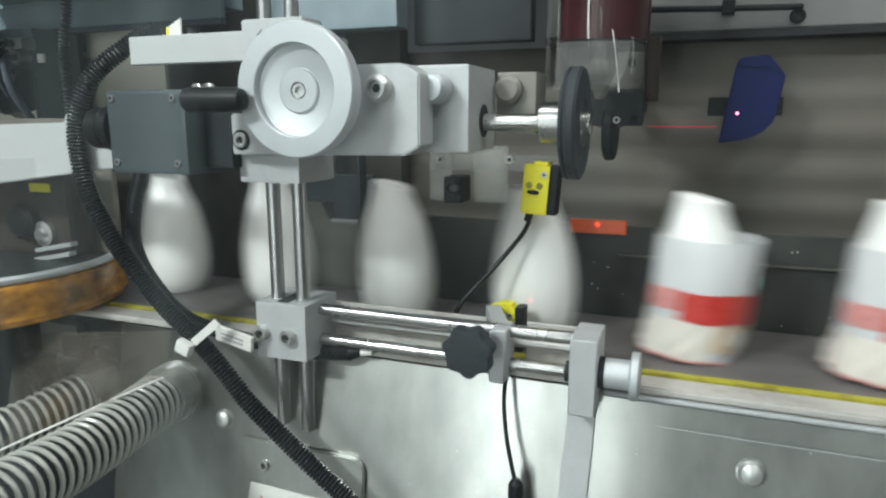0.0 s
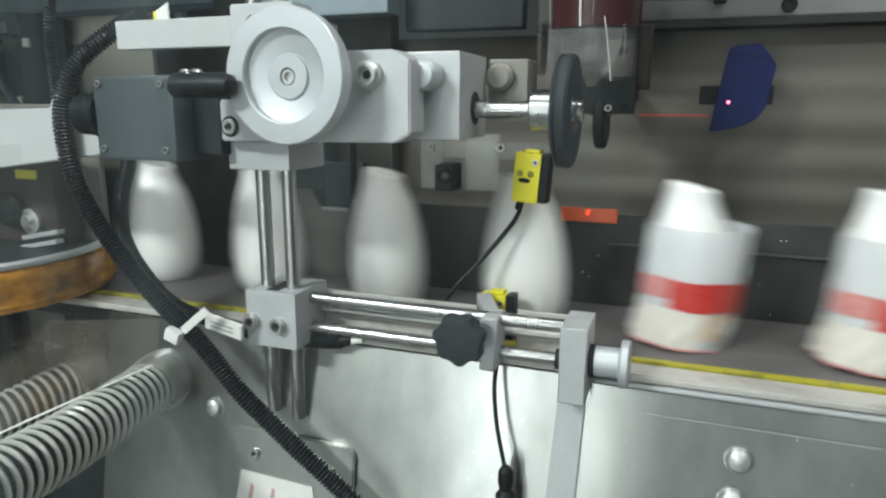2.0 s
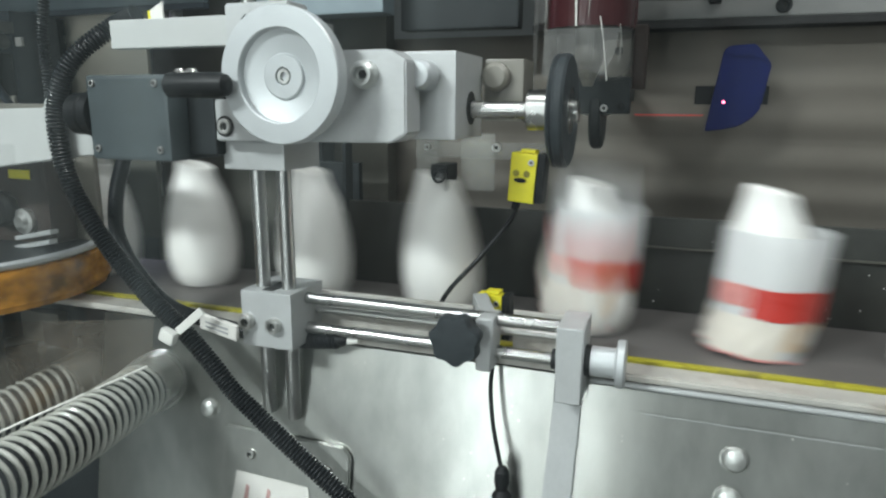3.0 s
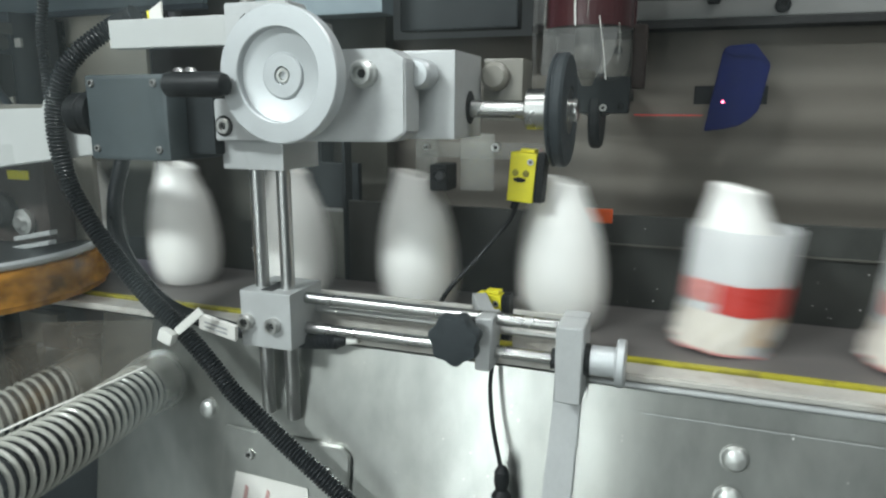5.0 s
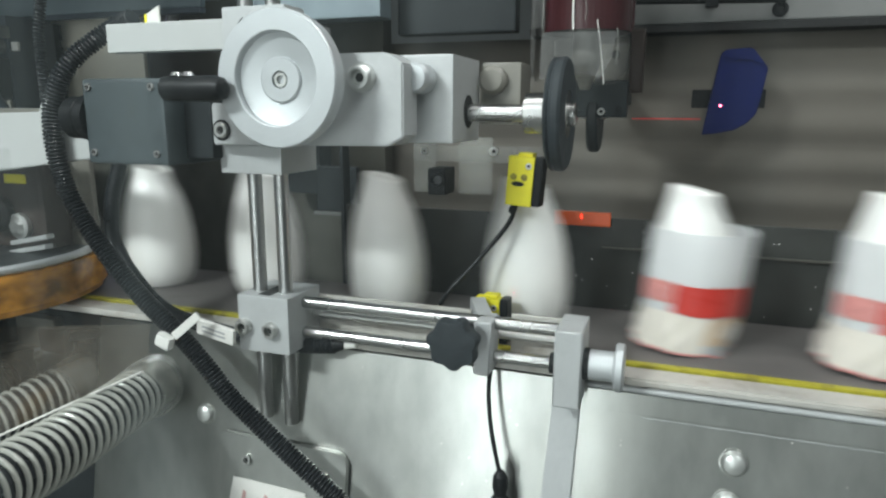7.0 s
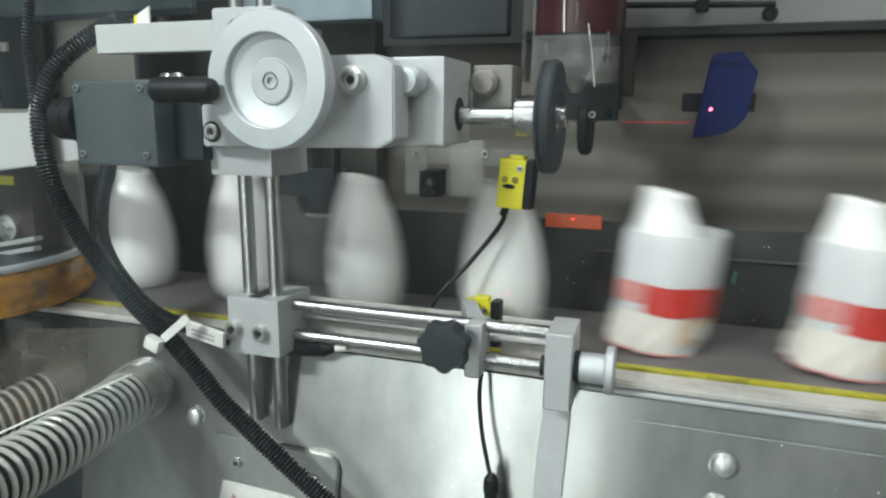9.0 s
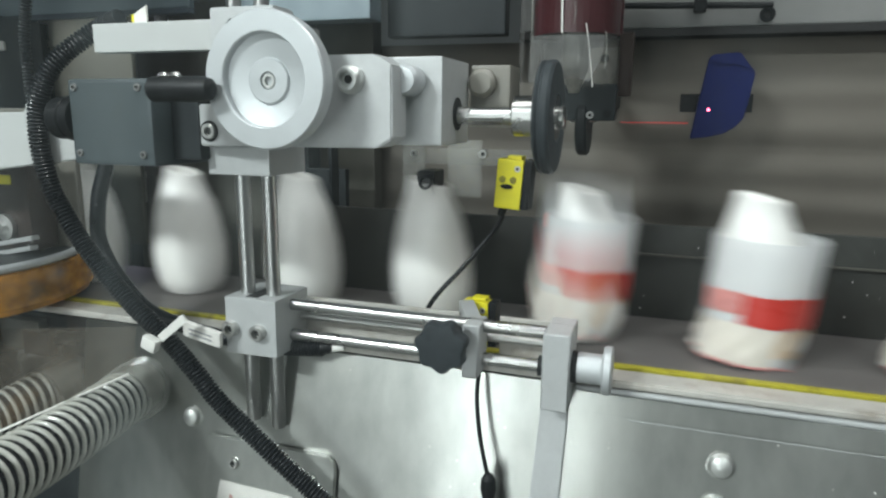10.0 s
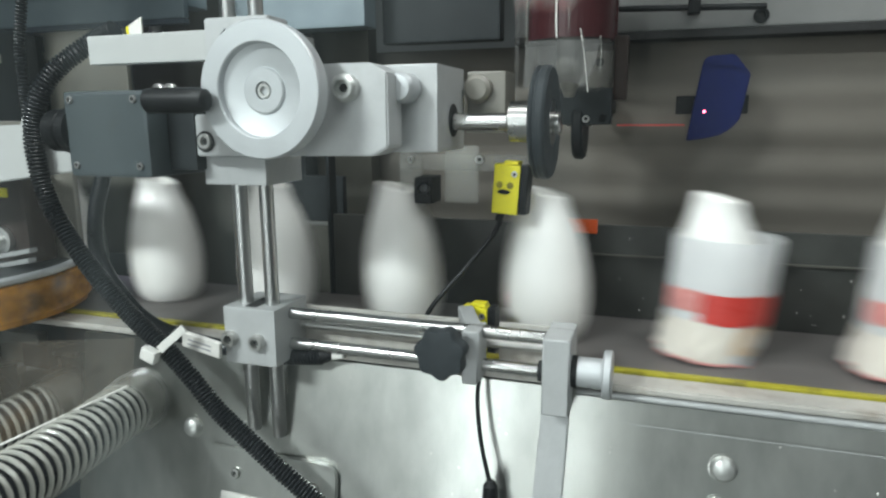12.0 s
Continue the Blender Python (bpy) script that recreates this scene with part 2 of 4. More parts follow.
def box(x0, x1, y0, y1, z0, z1, bevel=0.001, bm=None):
    own = bmesh.new()
    bmesh.ops.create_cube(own, size=1)
    for v in own.verts:
        v.co = Vector((x0 + (v.co.x + 0.5) * (x1 - x0), y0 + (v.co.y + 0.5) * (y1 - y0), z0 + (v.co.z + 0.5) * (z1 - z0)))
    if bevel:
        bmesh.ops.bevel(own, geom=own.edges[:], offset=min(bevel, abs(x1 - x0) / 3, abs(y1 - y0) / 3, abs(z1 - z0) / 3), segments=2, affect="EDGES", profile=0.7)
    if bm is None:
        return own
    tmp = bpy.data.meshes.new("tmp")
    own.to_mesh(tmp)
    own.free()
    bm.from_mesh(tmp)
    bpy.data.meshes.remove(tmp)
    return bm


def axis_matrix(a, b):
    a, b = Vector(a), Vector(b)
    return Matrix.Translation(a) @ (b - a).to_track_quat("Z", "Y").to_matrix().to_4x4()


def lathe(profile, a=(0, 0, 0), b=(0, 0, 1), seg=40, bm=None):
    """Turns (radius, height) pairs round the line from a towards b."""
    bm = bm or bmesh.new()
    m = axis_matrix(a, b)
    rings = []
    for r, h in profile:
        if r < 1e-6:
            rings.append([bm.verts.new(m @ Vector((0, 0, h)))])
        else:
            rings.append([bm.verts.new(m @ Vector((r * math.cos(2 * math.pi * i / seg), r * math.sin(2 * math.pi * i / seg), h))) for i in range(seg)])
    for p, q in zip(rings, rings[1:]):
        for i in range(seg):
            j = (i + 1) % seg
            if len(p) == 1 and len(q) == 1:
                continue
            if len(p) == 1:
                bm.faces.new((p[0], q[i], q[j]))
            elif len(q) == 1:
                bm.faces.new((p[i], p[j], q[0]))
            else:
                bm.faces.new((p[i], p[j], q[j], q[i]))
    return bm


def rod(a, b, r, c=0.0008, seg=28, bm=None):
    n = (Vector(b) - Vector(a)).length
    return lathe([(0, 0), (r - c, 0), (r, c), (r, n - c), (r - c, n), (0, n)], a, b, seg, bm)


def prism(outline, y0, y1, bevel=0.0008):
    """An outline in x and z, drawn out from y0 to y1."""
    bm = bmesh.new()
    face = bm.faces.new([bm.verts.new((x, y0, z)) for x, z in outline])
    ext = bmesh.ops.extrude_face_region(bm, geom=[face])
    for v in ext["geom"]:
        if isinstance(v, bmesh.types.BMVert):
            v.co.y = y1
    bmesh.ops.recalc_face_normals(bm, faces=bm.faces[:])
    if bevel:
        bmesh.ops.bevel(bm, geom=bm.edges[:], offset=bevel, segments=2, affect="EDGES")
    return bm


def spline(points, n):
    """A smooth line of n places through the points."""
    pts = [Vector(p) for p in points]
    pts = [pts[0] * 2 - pts[1]] + pts + [pts[-1] * 2 - pts[-2]]
    out = []
    segs = len(pts) - 3
    for k in range(n):
        u = k / (n - 1) * segs
        i = min(int(u), segs - 1)
        t = u - i
        a, b, c, d = pts[i:i + 4]
        out.append(0.5 * (2 * b + (c - a) * t + (2 * a - 5 * b + 4 * c - d) * t * t + (3 * b - a - 3 * c + d) * t ** 3))
    return out


def sweep(line, radii, seg=14):
    """A tube along the line; radii: one number or one for each place."""
    bm = bmesh.new()
    if not isinstance(radii, list):
        radii = [radii] * len(line)
    up = Vector((0.13, 0.9, 0.41)).normalized()
    rings = []
    for i, p in enumerate(line):
        d = (line[min(i + 1, len(line) - 1)] - line[max(i - 1, 0)]).normalized()
        up = (up - d * up.dot(d)).normalized()
        side = d.cross(up)
        rings.append([bm.verts.new(p + radii[i] * (math.cos(2 * math.pi * k / seg) * up + math.sin(2 * math.pi * k / seg) * side)) for k in range(seg)])
    for p, q in zip(rings, rings[1:]):
        for k in range(seg):
            bm.faces.new((p[k], p[(k + 1) % seg], q[(k + 1) % seg], q[k]))
    bm.faces.new(rings[0])
    bm.faces.new(rings[-1])
    return bm


def evenly(line, n):
    """The line again, in n places at equal steps of length."""
    run = [0.0]
    for a, b in zip(line, line[1:]):
        run.append(run[-1] + (b - a).length)
    out, i = [], 0
    for k in range(n):
        d = run[-1] * k / (n - 1)
        while i < len(run) - 2 and run[i + 1] < d:
            i += 1
        out.append(line[i].lerp(line[i + 1], (d - run[i]) / max(1e-9, run[i + 1] - run[i])))
    return out


def corrugated(points, r, wave, step, seg=18):
    rough = spline(points, 600)
    length = sum((b - a).length for a, b in zip(rough, rough[1:]))
    n = int(length / step) * 4
    return sweep(evenly(rough, n), [r + wave * (0.5, 1.0, 0.5, -1.3)[k % 4] for k in range(n)], seg)


def socket_screw(parent, x, y, z, r, depth=0.004, name="screw", washer=False):
    """A socket-head screw that faces the camera's side, with a dark hexagon socket."""
    bm = lathe([(0, 0), (r, 0), (r, depth * 0.8), (r * 0.88, depth), (r * 0.55, depth), (r * 0.5, depth * 0.3), (0, depth * 0.3)], (x, y, z), (x, y - 1, z), 24)
    if washer:
        lathe([(r, 0.0), (r * 1.55, 0.0), (r * 1.55, 0.0012), (r, 0.0014)], (x, y, z), (x, y - 1, z), 28, bm)
    s = part(name, bm, SCREW, parent)
    part("socket", lathe([(0, 0), (r * 0.5, 0)], (x, y - depth * 0.35, z), (x, y - 1, z), 6), RECESS, s, "dark hexagon socket", False)
    return s


def dome_bolt(x, y, z, r):
    t = thing("dome_bolt", (x, y, z), "polished steel dome-head bolt in the sheet metal cover", "bolt", "dome bolts")
    part("head", lathe([(r, 0), (r * 0.96, r * 0.2), (r * 0.75, r * 0.5), (r * 0.4, r * 0.66), (0, r * 0.72)], (0, 0, 0), (0, -1, 0), 28), DULL, t)
    part("washer", lathe([(r * 0.9, 0), (r * 1.12, 0), (r * 1.10, 0.0006), (r * 0.9, 0.0008)], (0, 0, 0), (0, -1, 0), 28), SHEET, t)
    return t


# ---- the hall and the machine's shell ----
def build_hall():
    def slab(name, dims, mat, label=""):
        return tagged(part(name, box(*dims, bevel=0), mat, None, label, False), kind="structure")
    slab("floor", (-17.5, 19, -3.2, 3.2, -1.0, -0.9), CONCRETE)
    slab("ceiling", (-17.5, 19, -3.2, 3.2, 1.6, 1.7), HALLWALL)
    slab("wall_front", (-17.5, 19, -3.3, -3.2, -0.9, 1.6), HALLWALL)
    slab("wall_back", (-17.5, 19, 3.2, 3.3, -0.9, 1.6), HALLWALL)
    slab("wall_west", (-17.6, -17.5, -3.2, 3.2, -0.9, 1.6), HALLWALL)
    slab("wall_east", (19, 19.1, -3.2, 3.2, -0.9, 1.6), HALLWALL)
    for x, y, turn in ((-1.15, -1.30, 90), (0.9, -0.9, 0)):
        t = thing("ceiling_light", (x, y, 1.5), "white fluorescent ceiling batten, switched on", "lamp", "ceiling lights")
        part("housing", box(-0.18, 0.18, -0.95, 0.95, 0.02, 0.1, 0.01), WHITE, t)
        for dx in (-0.08, 0.08):
            part("tube", rod((dx, -0.9, 0), (dx, 0.9, 0), 0.014), LAMP_GLOW, t)
        t.matrix_basis = pose(x, y, 1.5, 0, 0, turn)


def build_back():
    w = tagged(part("wall_machine_back", box(-0.715, 2.2, 0.78, 0.80, -0.9, 0.2700, 0.001), WALLSHEET), kind="structure")
    # shallow pressed waves along the sheet
    bm = bmesh.new()
    rows = []
    for k in range(97):
        z = 0.06 + 0.208 * k / 96
        y = 0.7785 - 0.0007 * math.sin(z * 2 * math.pi / 0.041) - 0.0009 * math.sin(z * 2 * math.pi / 0.097 + 1)
        rows.append([bm.verts.new((x, y, z)) for x in (-0.335, 0.0, 0.4, 1.0, 2.2)])
    for p, q in zip(rows, rows[1:]):
        for n in range(4):
            bm.faces.new((p[n], p[n + 1], q[n + 1], q[n]))
    part("pressed_sheet", bm, WALLSHEET, w)
    b = thing("top_beam", (0, 0.75, 0.2775), "grey painted machine beam with socket screws", "beam")
    part("web", box(-0.16, 2.2, 0.0, 0.03, 0.0, 0.06, 0.002), BEAM, b)
    # near-black strip stands in for the shaded gap under the beam
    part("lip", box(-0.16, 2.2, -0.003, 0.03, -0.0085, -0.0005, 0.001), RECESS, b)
    for x in (0.087, 0.30, 0.52):
        socket_screw(b, x, 0.0, 0.010, 0.0072, 0.004).data.materials[0] = BLACK
    part("air_line", rod((-0.06, -0.012, 0.022), (0.09, -0.012, 0.017), 0.003), BLACK, b, "black air line")
    part("fitting", box(0.018, 0.03, -0.018, -0.004, 0.013, 0.027, 0.002), BLACK, b)
    # smoked guard behind the bottles
    g = thing("rear_guard", (0, 0.64, 0), "dark smoked guard panel with scuffs behind the bottles", "panel")
    part("panel", box(-0.335, 2.2, 0.0, 0.006, -0.02, 0.089, 0.001), DARKPLATE, g)
    part("strip", box(-0.06, 2.2, -0.004, -0.0005, 0.0600, 0.0618, 0.0006), OLIVE, g, "thin pale metal strip")
    part("mark", prism([(0.064, 0.040), (0.068, 0.038), (0.069, 0.049), (0.066, 0.051)], -0.003, -0.0005, 0), GREEN, g, "small green mark")
    rnd = random.Random(9)
    bm = bmesh.new()
    for n in range(40):
        x, z, r = rnd.uniform(-0.12, 0.3), rnd.uniform(0.004, 0.08), rnd.uniform(0.0003, 0.0008)
        lathe([(0, r * 0.4), (r * 0.8, r * 0.25), (r, 0)], (x, -0.0003, z), (x, -1, z), 7, bm)
    part("flecks", bm, PAPER, g, "dried white flecks")["kind"] = "stuff"
    part("post", box(-0.3395, -0.3355, -0.004, 0.012, -0.02, 0.16, 0.001), DARKMACH, g)


def build_pane():
    p = thing("guard_door", (0.0, 0.075, 0), "clear polycarbonate guard door, slightly hazy", "guard door", kind="structure")
    pane = part("pane", box(-1.2, 1.4, 0.0, 0.004, -0.55, 0.9, 0), PANE, p)
    pane.visible_shadow = False
    for x in (-1.25, 1.4):
        part("stile", box(x, x + 0.05, -0.01, 0.02, -0.9, 0.9, 0.002), ALU, p)
    part("rail", box(-1.2, 1.4, -0.01, 0.02, -0.6, -0.55, 0.002), ALU, p)
    part("rail", box(-1.2, 1.4, -0.01, 0.02, 0.9, 0.95, 0.002), ALU, p)


def build_conveyor():
    c = thing("conveyor", (0, 0, 0), "slat conveyor with grey belt, steel edge and yellow guide strip", "conveyor", kind="structure")
    part("belt", box(-17, 18.5, 0.502, 0.638, -0.02, 0.0, 0.001), BELT, c, "grey slat belt, scuffed")
    part("guide_strip", box(-2.2, 3.2, 0.4930, 0.5000, -0.008, 0.002, 0.001), YELLOW, c, "worn yellow plastic guide strip")
    part("edge_rail", prism([(-2.2, 0.0), (3.2, 0.0), (3.2, -0.006), (-2.2, -0.006)], 0.468, 0.4922, 0.0015), RAIL, c, "worn bright steel edge rail")
    part("frame", box(-17, 18.5, 0.505, 0.63, -0.12, -0.022, 0.002), DARKMACH, c)
    for x in range(-16, 19, 2):
        part("leg", box(x - 0.03, x + 0.03, 0.54, 0.6, -0.9, -0.121, 0.002), BEAM, c)


def build_fascia():
    lean = pose(0, 0.472, 0, -10, 0, 0)  # the cover slopes towards the operator
    f = thing("front_cover", (0, 0, 0), "brushed stainless front cover below the conveyor", "cover", kind="structure")
    f.matrix_basis = lean
    part("sheet", box(-0.515, 1.6, 0.0, 0.004, -0.88, -0.0085, 0), SHEET, f, "brushed stainless sheet with light reflections", False)
    part("bead", rod((-0.050, 0.0004, -0.0096), (1.6, 0.0004, -0.0096), 0.0026, seg=20), ALU, f, "rolled bright edge")
    part("lip", box(-0.050, 1.6, -0.0012, -0.0002, -0.0270, -0.0122, 0.0004), SHEET, f)
    part("seam", box(-0.01, 1.6, -0.0008, -0.0002, -0.0292, -0.0287, 0), ALU, f)
    for x, z in ((0.0535, -0.0514), (-0.3872, -0.0833), (0.0511, -0.0805), (0.3535, -0.0514)):
        bolt = dome_bolt(0, 0, 0, 0.0092)
        bolt.matrix_basis = lean @ Matrix.Translation((x, 0, z))
    # small weld spatter and drops on the sheet
    drops = thing("splash_drops", (0, 0, 0), "dried milk drops splashed on the steel cover", "drops", kind="stuff")
    drops.matrix_basis = lean
    rnd = random.Random(5)
    bm = bmesh.new()
    for n in range(90):
        x, z, r = rnd.uniform(-0.35, 0.25), -0.02 - rnd.random() ** 1.5 * 0.16, rnd.uniform(0.0003, 0.0009)
        lathe([(0, r * 0.35), (r * 0.8, r * 0.2), (r, 0)], (x, -0.0001, z), (x, -1, z), 8, bm)
    part("drops", bm, PAPER, drops)
    p = thing("hinge_plate", (0, 0, 0), "steel mounting plate with rounded corners and two screws", "plate")
    p.matrix_basis = lean
    x0, x1, z0, z1, r = -0.3657, -0.2398, -0.30, -0.0942, 0.012
    ring = [(x0, z0), (x1, z0)] + [(x1 - r + r * math.cos(a), z1 - r + r * math.sin(a)) for a in [i * math.pi / 12 for i in range(7)]] + [(x0, z1)]
    part("plate", prism(ring, -0.005, -0.0005, 0.0012), SHEET, p)
    socket_screw(p, -0.3376, -0.005, -0.1160, 0.0046, 0.003)
    socket_screw(p, -0.2611, -0.005, -0.1167, 0.0046, 0.003)
    n = thing("paper_notice", (0, 0, 0), "white paper label with faded red print on the plate", "label")
    n.matrix_basis = lean
    part("sheet", prism([(-0.3625, -0.2129), (-0.2582, -0.2149), (-0.2782, -0.1349), (-0.3505, -0.1329)], -0.0062, -0.0054, 0), PAPER, n, smooth=False)
    for dx in (0.008, 0.030):
        part("print", prism([(-0.3505 + dx, -0.1629), (-0.3505 + dx + 0.004, -0.1649), (-0.3505 + dx + 0.006, -0.1449), (-0.3505 + dx + 0.003, -0.1429)], -0.0067, -0.0063, 0), PRINT_RED, n, "faded red bar")


# ---- the adjusting stand ----
def build_stand():
    s = thing("rod_stand", (0, 0, 0), "aluminium clamp stand of polished rods with black star knob", "stand")
    for x, zb in ((-0.3200, -0.0725), (-0.2955, -0.0755)):
        part("upright_rod", rod((x, 0.455, zb), (x, 0.455, 0.34), 0.0058), ROD, s, "polished steel rod")
    b = part("clamp_block", box(-0.3305, -0.2832, 0.437, 0.488, -0.0062, 0.0412, 0.0012), ALU, s, "grey anodised aluminium block")
    for x, z in ((-0.3242, 0.0152), (-0.2989, 0.0143)):
        socket_screw(b, x, 0.437, z, 0.0066, 0.006)
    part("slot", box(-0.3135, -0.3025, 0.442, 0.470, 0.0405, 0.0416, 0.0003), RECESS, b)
    for z, x1 in ((0.0325, -0.071), (0.0066, -0.0735)):
        part("cross_rod", rod((-0.2835, 0.462, z), (x1, 0.462, z), 0.0049), STEEL, s, "polished steel rod")
    part("backing_plate", box(-0.2830, -0.1450, 0.4845, 0.4875, 0.0025, 0.0335, 0.0008), RAIL, s, "dull steel backing plate")
    part("backing_plate", box(-0.1120, -0.0720, 0.4845, 0.4875, 0.0025, 0.0335, 0.0008), RAIL, s, "dull steel backing plate")
    part("spindle", rod((-0.2835, 0.478, 0.0185), (-0.071, 0.478, 0.0185), 0.0035), SCREW, s)
    part("bushing", lathe([(0.0052, 0), (0.0078, 0), (0.0078, 0.005), (0.0052, 0.005)], (-0.0765, 0.462, 0.0066), (0, 0.462, 0.0066)), BLACK, s)
    sl = part("slider", prism([(-0.1310, -0.004), (-0.1190, -0.004), (-0.1180, 0.0372), (-0.1310, 0.0372)], 0.445, 0.4715, 0.001), ALU, s, "grey aluminium slider")
    arm = part("slider_arm", box(-0.0060, 0.0060, -0.0270, 0.0190, -0.008, 0.006, 0.001), ALU, s)
    arm.matrix_basis = pose(-0.1370, 0.486, 0.0320, 4, 0, 25)
    # star knob with seven lobes
    bm = bmesh.new()
    n = 84
    prof = [(0.93, 0.0), (1.0, 0.003), (1.0, 0.011), (0.93, 0.014), (0.5, 0.0155)]
    rings = []
    for k, h in prof:
        rings.append([bm.verts.new((-0.1400 + k * (0.0184 + 0.0014 * math.cos(7 * 2 * math.pi * i / n)) * math.cos(2 * math.pi * i / n + 0.3), 0.433 - h,
                                    0.0262 + k * (0.0184 + 0.0014 * math.cos(7 * 2 * math.pi * i / n)) * math.sin(2 * math.pi * i / n + 0.3))) for i in range(n)])
    for p, q in zip(rings, rings[1:]):
        for i in range(n):
            bm.faces.new((p[i], p[(i + 1) % n], q[(i + 1) % n], q[i]))
    bm.faces.new(rings[0]), bm.faces.new(rings[-1])
    part("star_knob", bm, RUBBER, s, "black plastic star knob")
    part("knob_stem", rod((-0.138, 0.434, 0.0262), (-0.138, 0.457, 0.0262), 0.006), BLACK, s)
    part("end_post", prism([(-0.0708, -0.0180), (-0.0515, -0.0180), (-0.0515, 0.0388), (-0.0708, 0.0388)], 0.440, 0.4670, 0.001), ALU, s, "grey aluminium end post")
    part("end_post_head", box(-0.0706, -0.0517, 0.4673, 0.483, 0.0045, 0.0387, 0.001), ALU, s)
    # the end post's reflection in the cover, built as a flat grey strip
    post_image = part("post_reflection", prism([(-0.0796, -0.1339), (-0.0572, -0.1293), (-0.0534, -0.0169), (-0.0738, -0.0183)], -0.0042, -0.0006, 0.0006), ALU, s, "flat grey strip standing in for the end post's reflection in the cover")
    post_image.matrix_basis = pose(0, 0.472, 0, -10, 0, 0)
    part("seal_ring", lathe([(0.0, 0), (0.0115, 0), (0.0115, 0.004), (0.0, 0.004)], (-0.0514, 0.456, 0.0115), (0, 0.456, 0.0115)), BLACK, s)
    part("end_knob", lathe([(0.0, 0), (0.0108, 0), (0.0108, 0.019), (0.0112, 0.0195), (0.0112, 0.020), (0.0162, 0.0202), (0.0172, 0.0212), (0.0172, 0.0255), (0.0162, 0.0265), (0, 0.0265)],
                           (-0.0500, 0.456, 0.0115), (0, 0.456, 0.0115), 48), ALU_TURNED, s, "turned aluminium end knob")


def build_handwheel():
    h = thing("handwheel_unit", (0, 0, 0), "turned aluminium handwheel on a pale bracket with bolts", "handwheel")
    arm = [(-0.3290, 0.1628), (-0.1850, 0.1645), (-0.1742, 0.1705), (-0.1742, 0.2190), (-0.1865, 0.2264), (-0.262, 0.2264), (-0.262, 0.2605), (-0.3150, 0.2605), (-0.3150, 0.1935), (-0.3290, 0.1935)]
    a = part("bracket_plate", prism(arm, 0.418, 0.4445, 0.0012), ALU, h, "pale grey aluminium bracket plate")
    socket_screw(a, -0.3200, 0.418, 0.1738, 0.0058, 0.003, washer=False)
    part("counterbore", lathe([(0.0058, 0), (0.0078, 0)], (-0.3200, 0.4172, 0.1738), (-0.3200, 0, 0.1738)), RECESS, a)
    bolt = part("cap_bolt", lathe([(0, 0.005), (0.0045, 0.005), (0.0052, 0.0085), (0.0072, 0.0085), (0.0092, 0.006), (0.0095, 0.003), (0.0095, 0)], (-0.2034, 0.418, 0.2099), (-0.2034, 0, 0.2099), 28), DULL, h)
    part("socket", lathe([(0, 0), (0.0032, 0)], (-0.2034, 0.4125, 0.2099), (-0.2034, 0, 0.2099), 6), RECESS, bolt, "", False)
    part("scratch", prism([(-0.3010, 0.2490), (-0.2968, 0.2528), (-0.2965, 0.2522), (-0.3002, 0.2486)], 0.4174, 0.4178, 0), RECESS, a, "short dark scratch", False)
    # the wheel: broad rim, dished web, raised hub
    prof = [(0, 0.005), (0.0435, 0.005), (0.0448, 0.0062), (0.0450, 0.0165), (0.0440, 0.0180), (0.0312, 0.0182), (0.0304, 0.0174), (0.0300, 0.0128), (0.0170, 0.0098), (0.0150, 0.0096), (0.0149, 0.0112), (0.0141, 0.0118), (0.006, 0.0118), (0.0058, 0.009), (0, 0.009)]
    part("wheel", lathe(prof, (-0.2513, 0.403, 0.2082), (-0.2513, 0, 0.2082), 96), ALU_TURNED, h, "turned aluminium handwheel")
    socket_screw(h, -0.2513, 0.3965, 0.2082, 0.0052, 0.005)
    part("hub", rod((-0.2513, 0.4177, 0.2082), (-0.2513, 0.3985, 0.2082), 0.018), ALU, h)
    part("lower_block", box(-0.3335, -0.2790, 0.431, 0.4835, 0.1405, 0.1624, 0.0015), ALU, h, "grey block round the rods")
    part("upper_block", box(-0.315, -0.255, 0.4447, 0.470, 0.175, 0.250, 0.0015), BEAM, h)
    b2 = part("bearing_block", box(-0.1925, -0.1515, 0.455, 0.522, 0.1655, 0.2276, 0.0015), ALU, h, "pale aluminium bearing block")
    # flat disc whose near-black colour is the shade inside the bore
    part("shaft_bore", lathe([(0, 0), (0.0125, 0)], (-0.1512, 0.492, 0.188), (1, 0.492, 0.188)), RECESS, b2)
    part("spacer_bolt", lathe([(0, 0), (0.0098, 0), (0.0106, 0.002), (0.0106, 0.017), (0.0085, 0.0205), (0.004, 0.021), (0, 0.021)], (-0.1735, 0.4548, 0.2105), (-0.1735, 0, 0.2105), 32), ALU_TURNED, b2, "round aluminium bolt head")
    part("tie_bar", box(-0.1950, -0.1800, 0.4447, 0.4548, 0.176, 0.222, 0.001), ALU, h)
    part("rear_block", box(-0.150, -0.118, 0.5225, 0.56, 0.178, 0.226, 0.002), HAZE, h, "grey rear bearing block")
    part("rear_bolt", lathe([(0, 0), (0.011, 0), (0.011, 0.006), (0.008, 0.009), (0, 0.009)], (-0.1395, 0.5222, 0.212), (-0.1395, 0, 0.212)), HAZE, h)
    # drive shaft, collar and friction wheel
    d = thing("drive_roller", (0, 0, 0), "dark rubber friction wheel on a steel shaft and collar", "roller")
    y, z = 0.492, 0.187
    part("shaft", rod((-0.1507, y, z), (-0.070, y, z), 0.0064), STEEL, d)
    part("collar", rod((-0.1070, y, z), (-0.0882, y, z), 0.0148, 0.001, 40), STEEL, d, "turned steel collar")
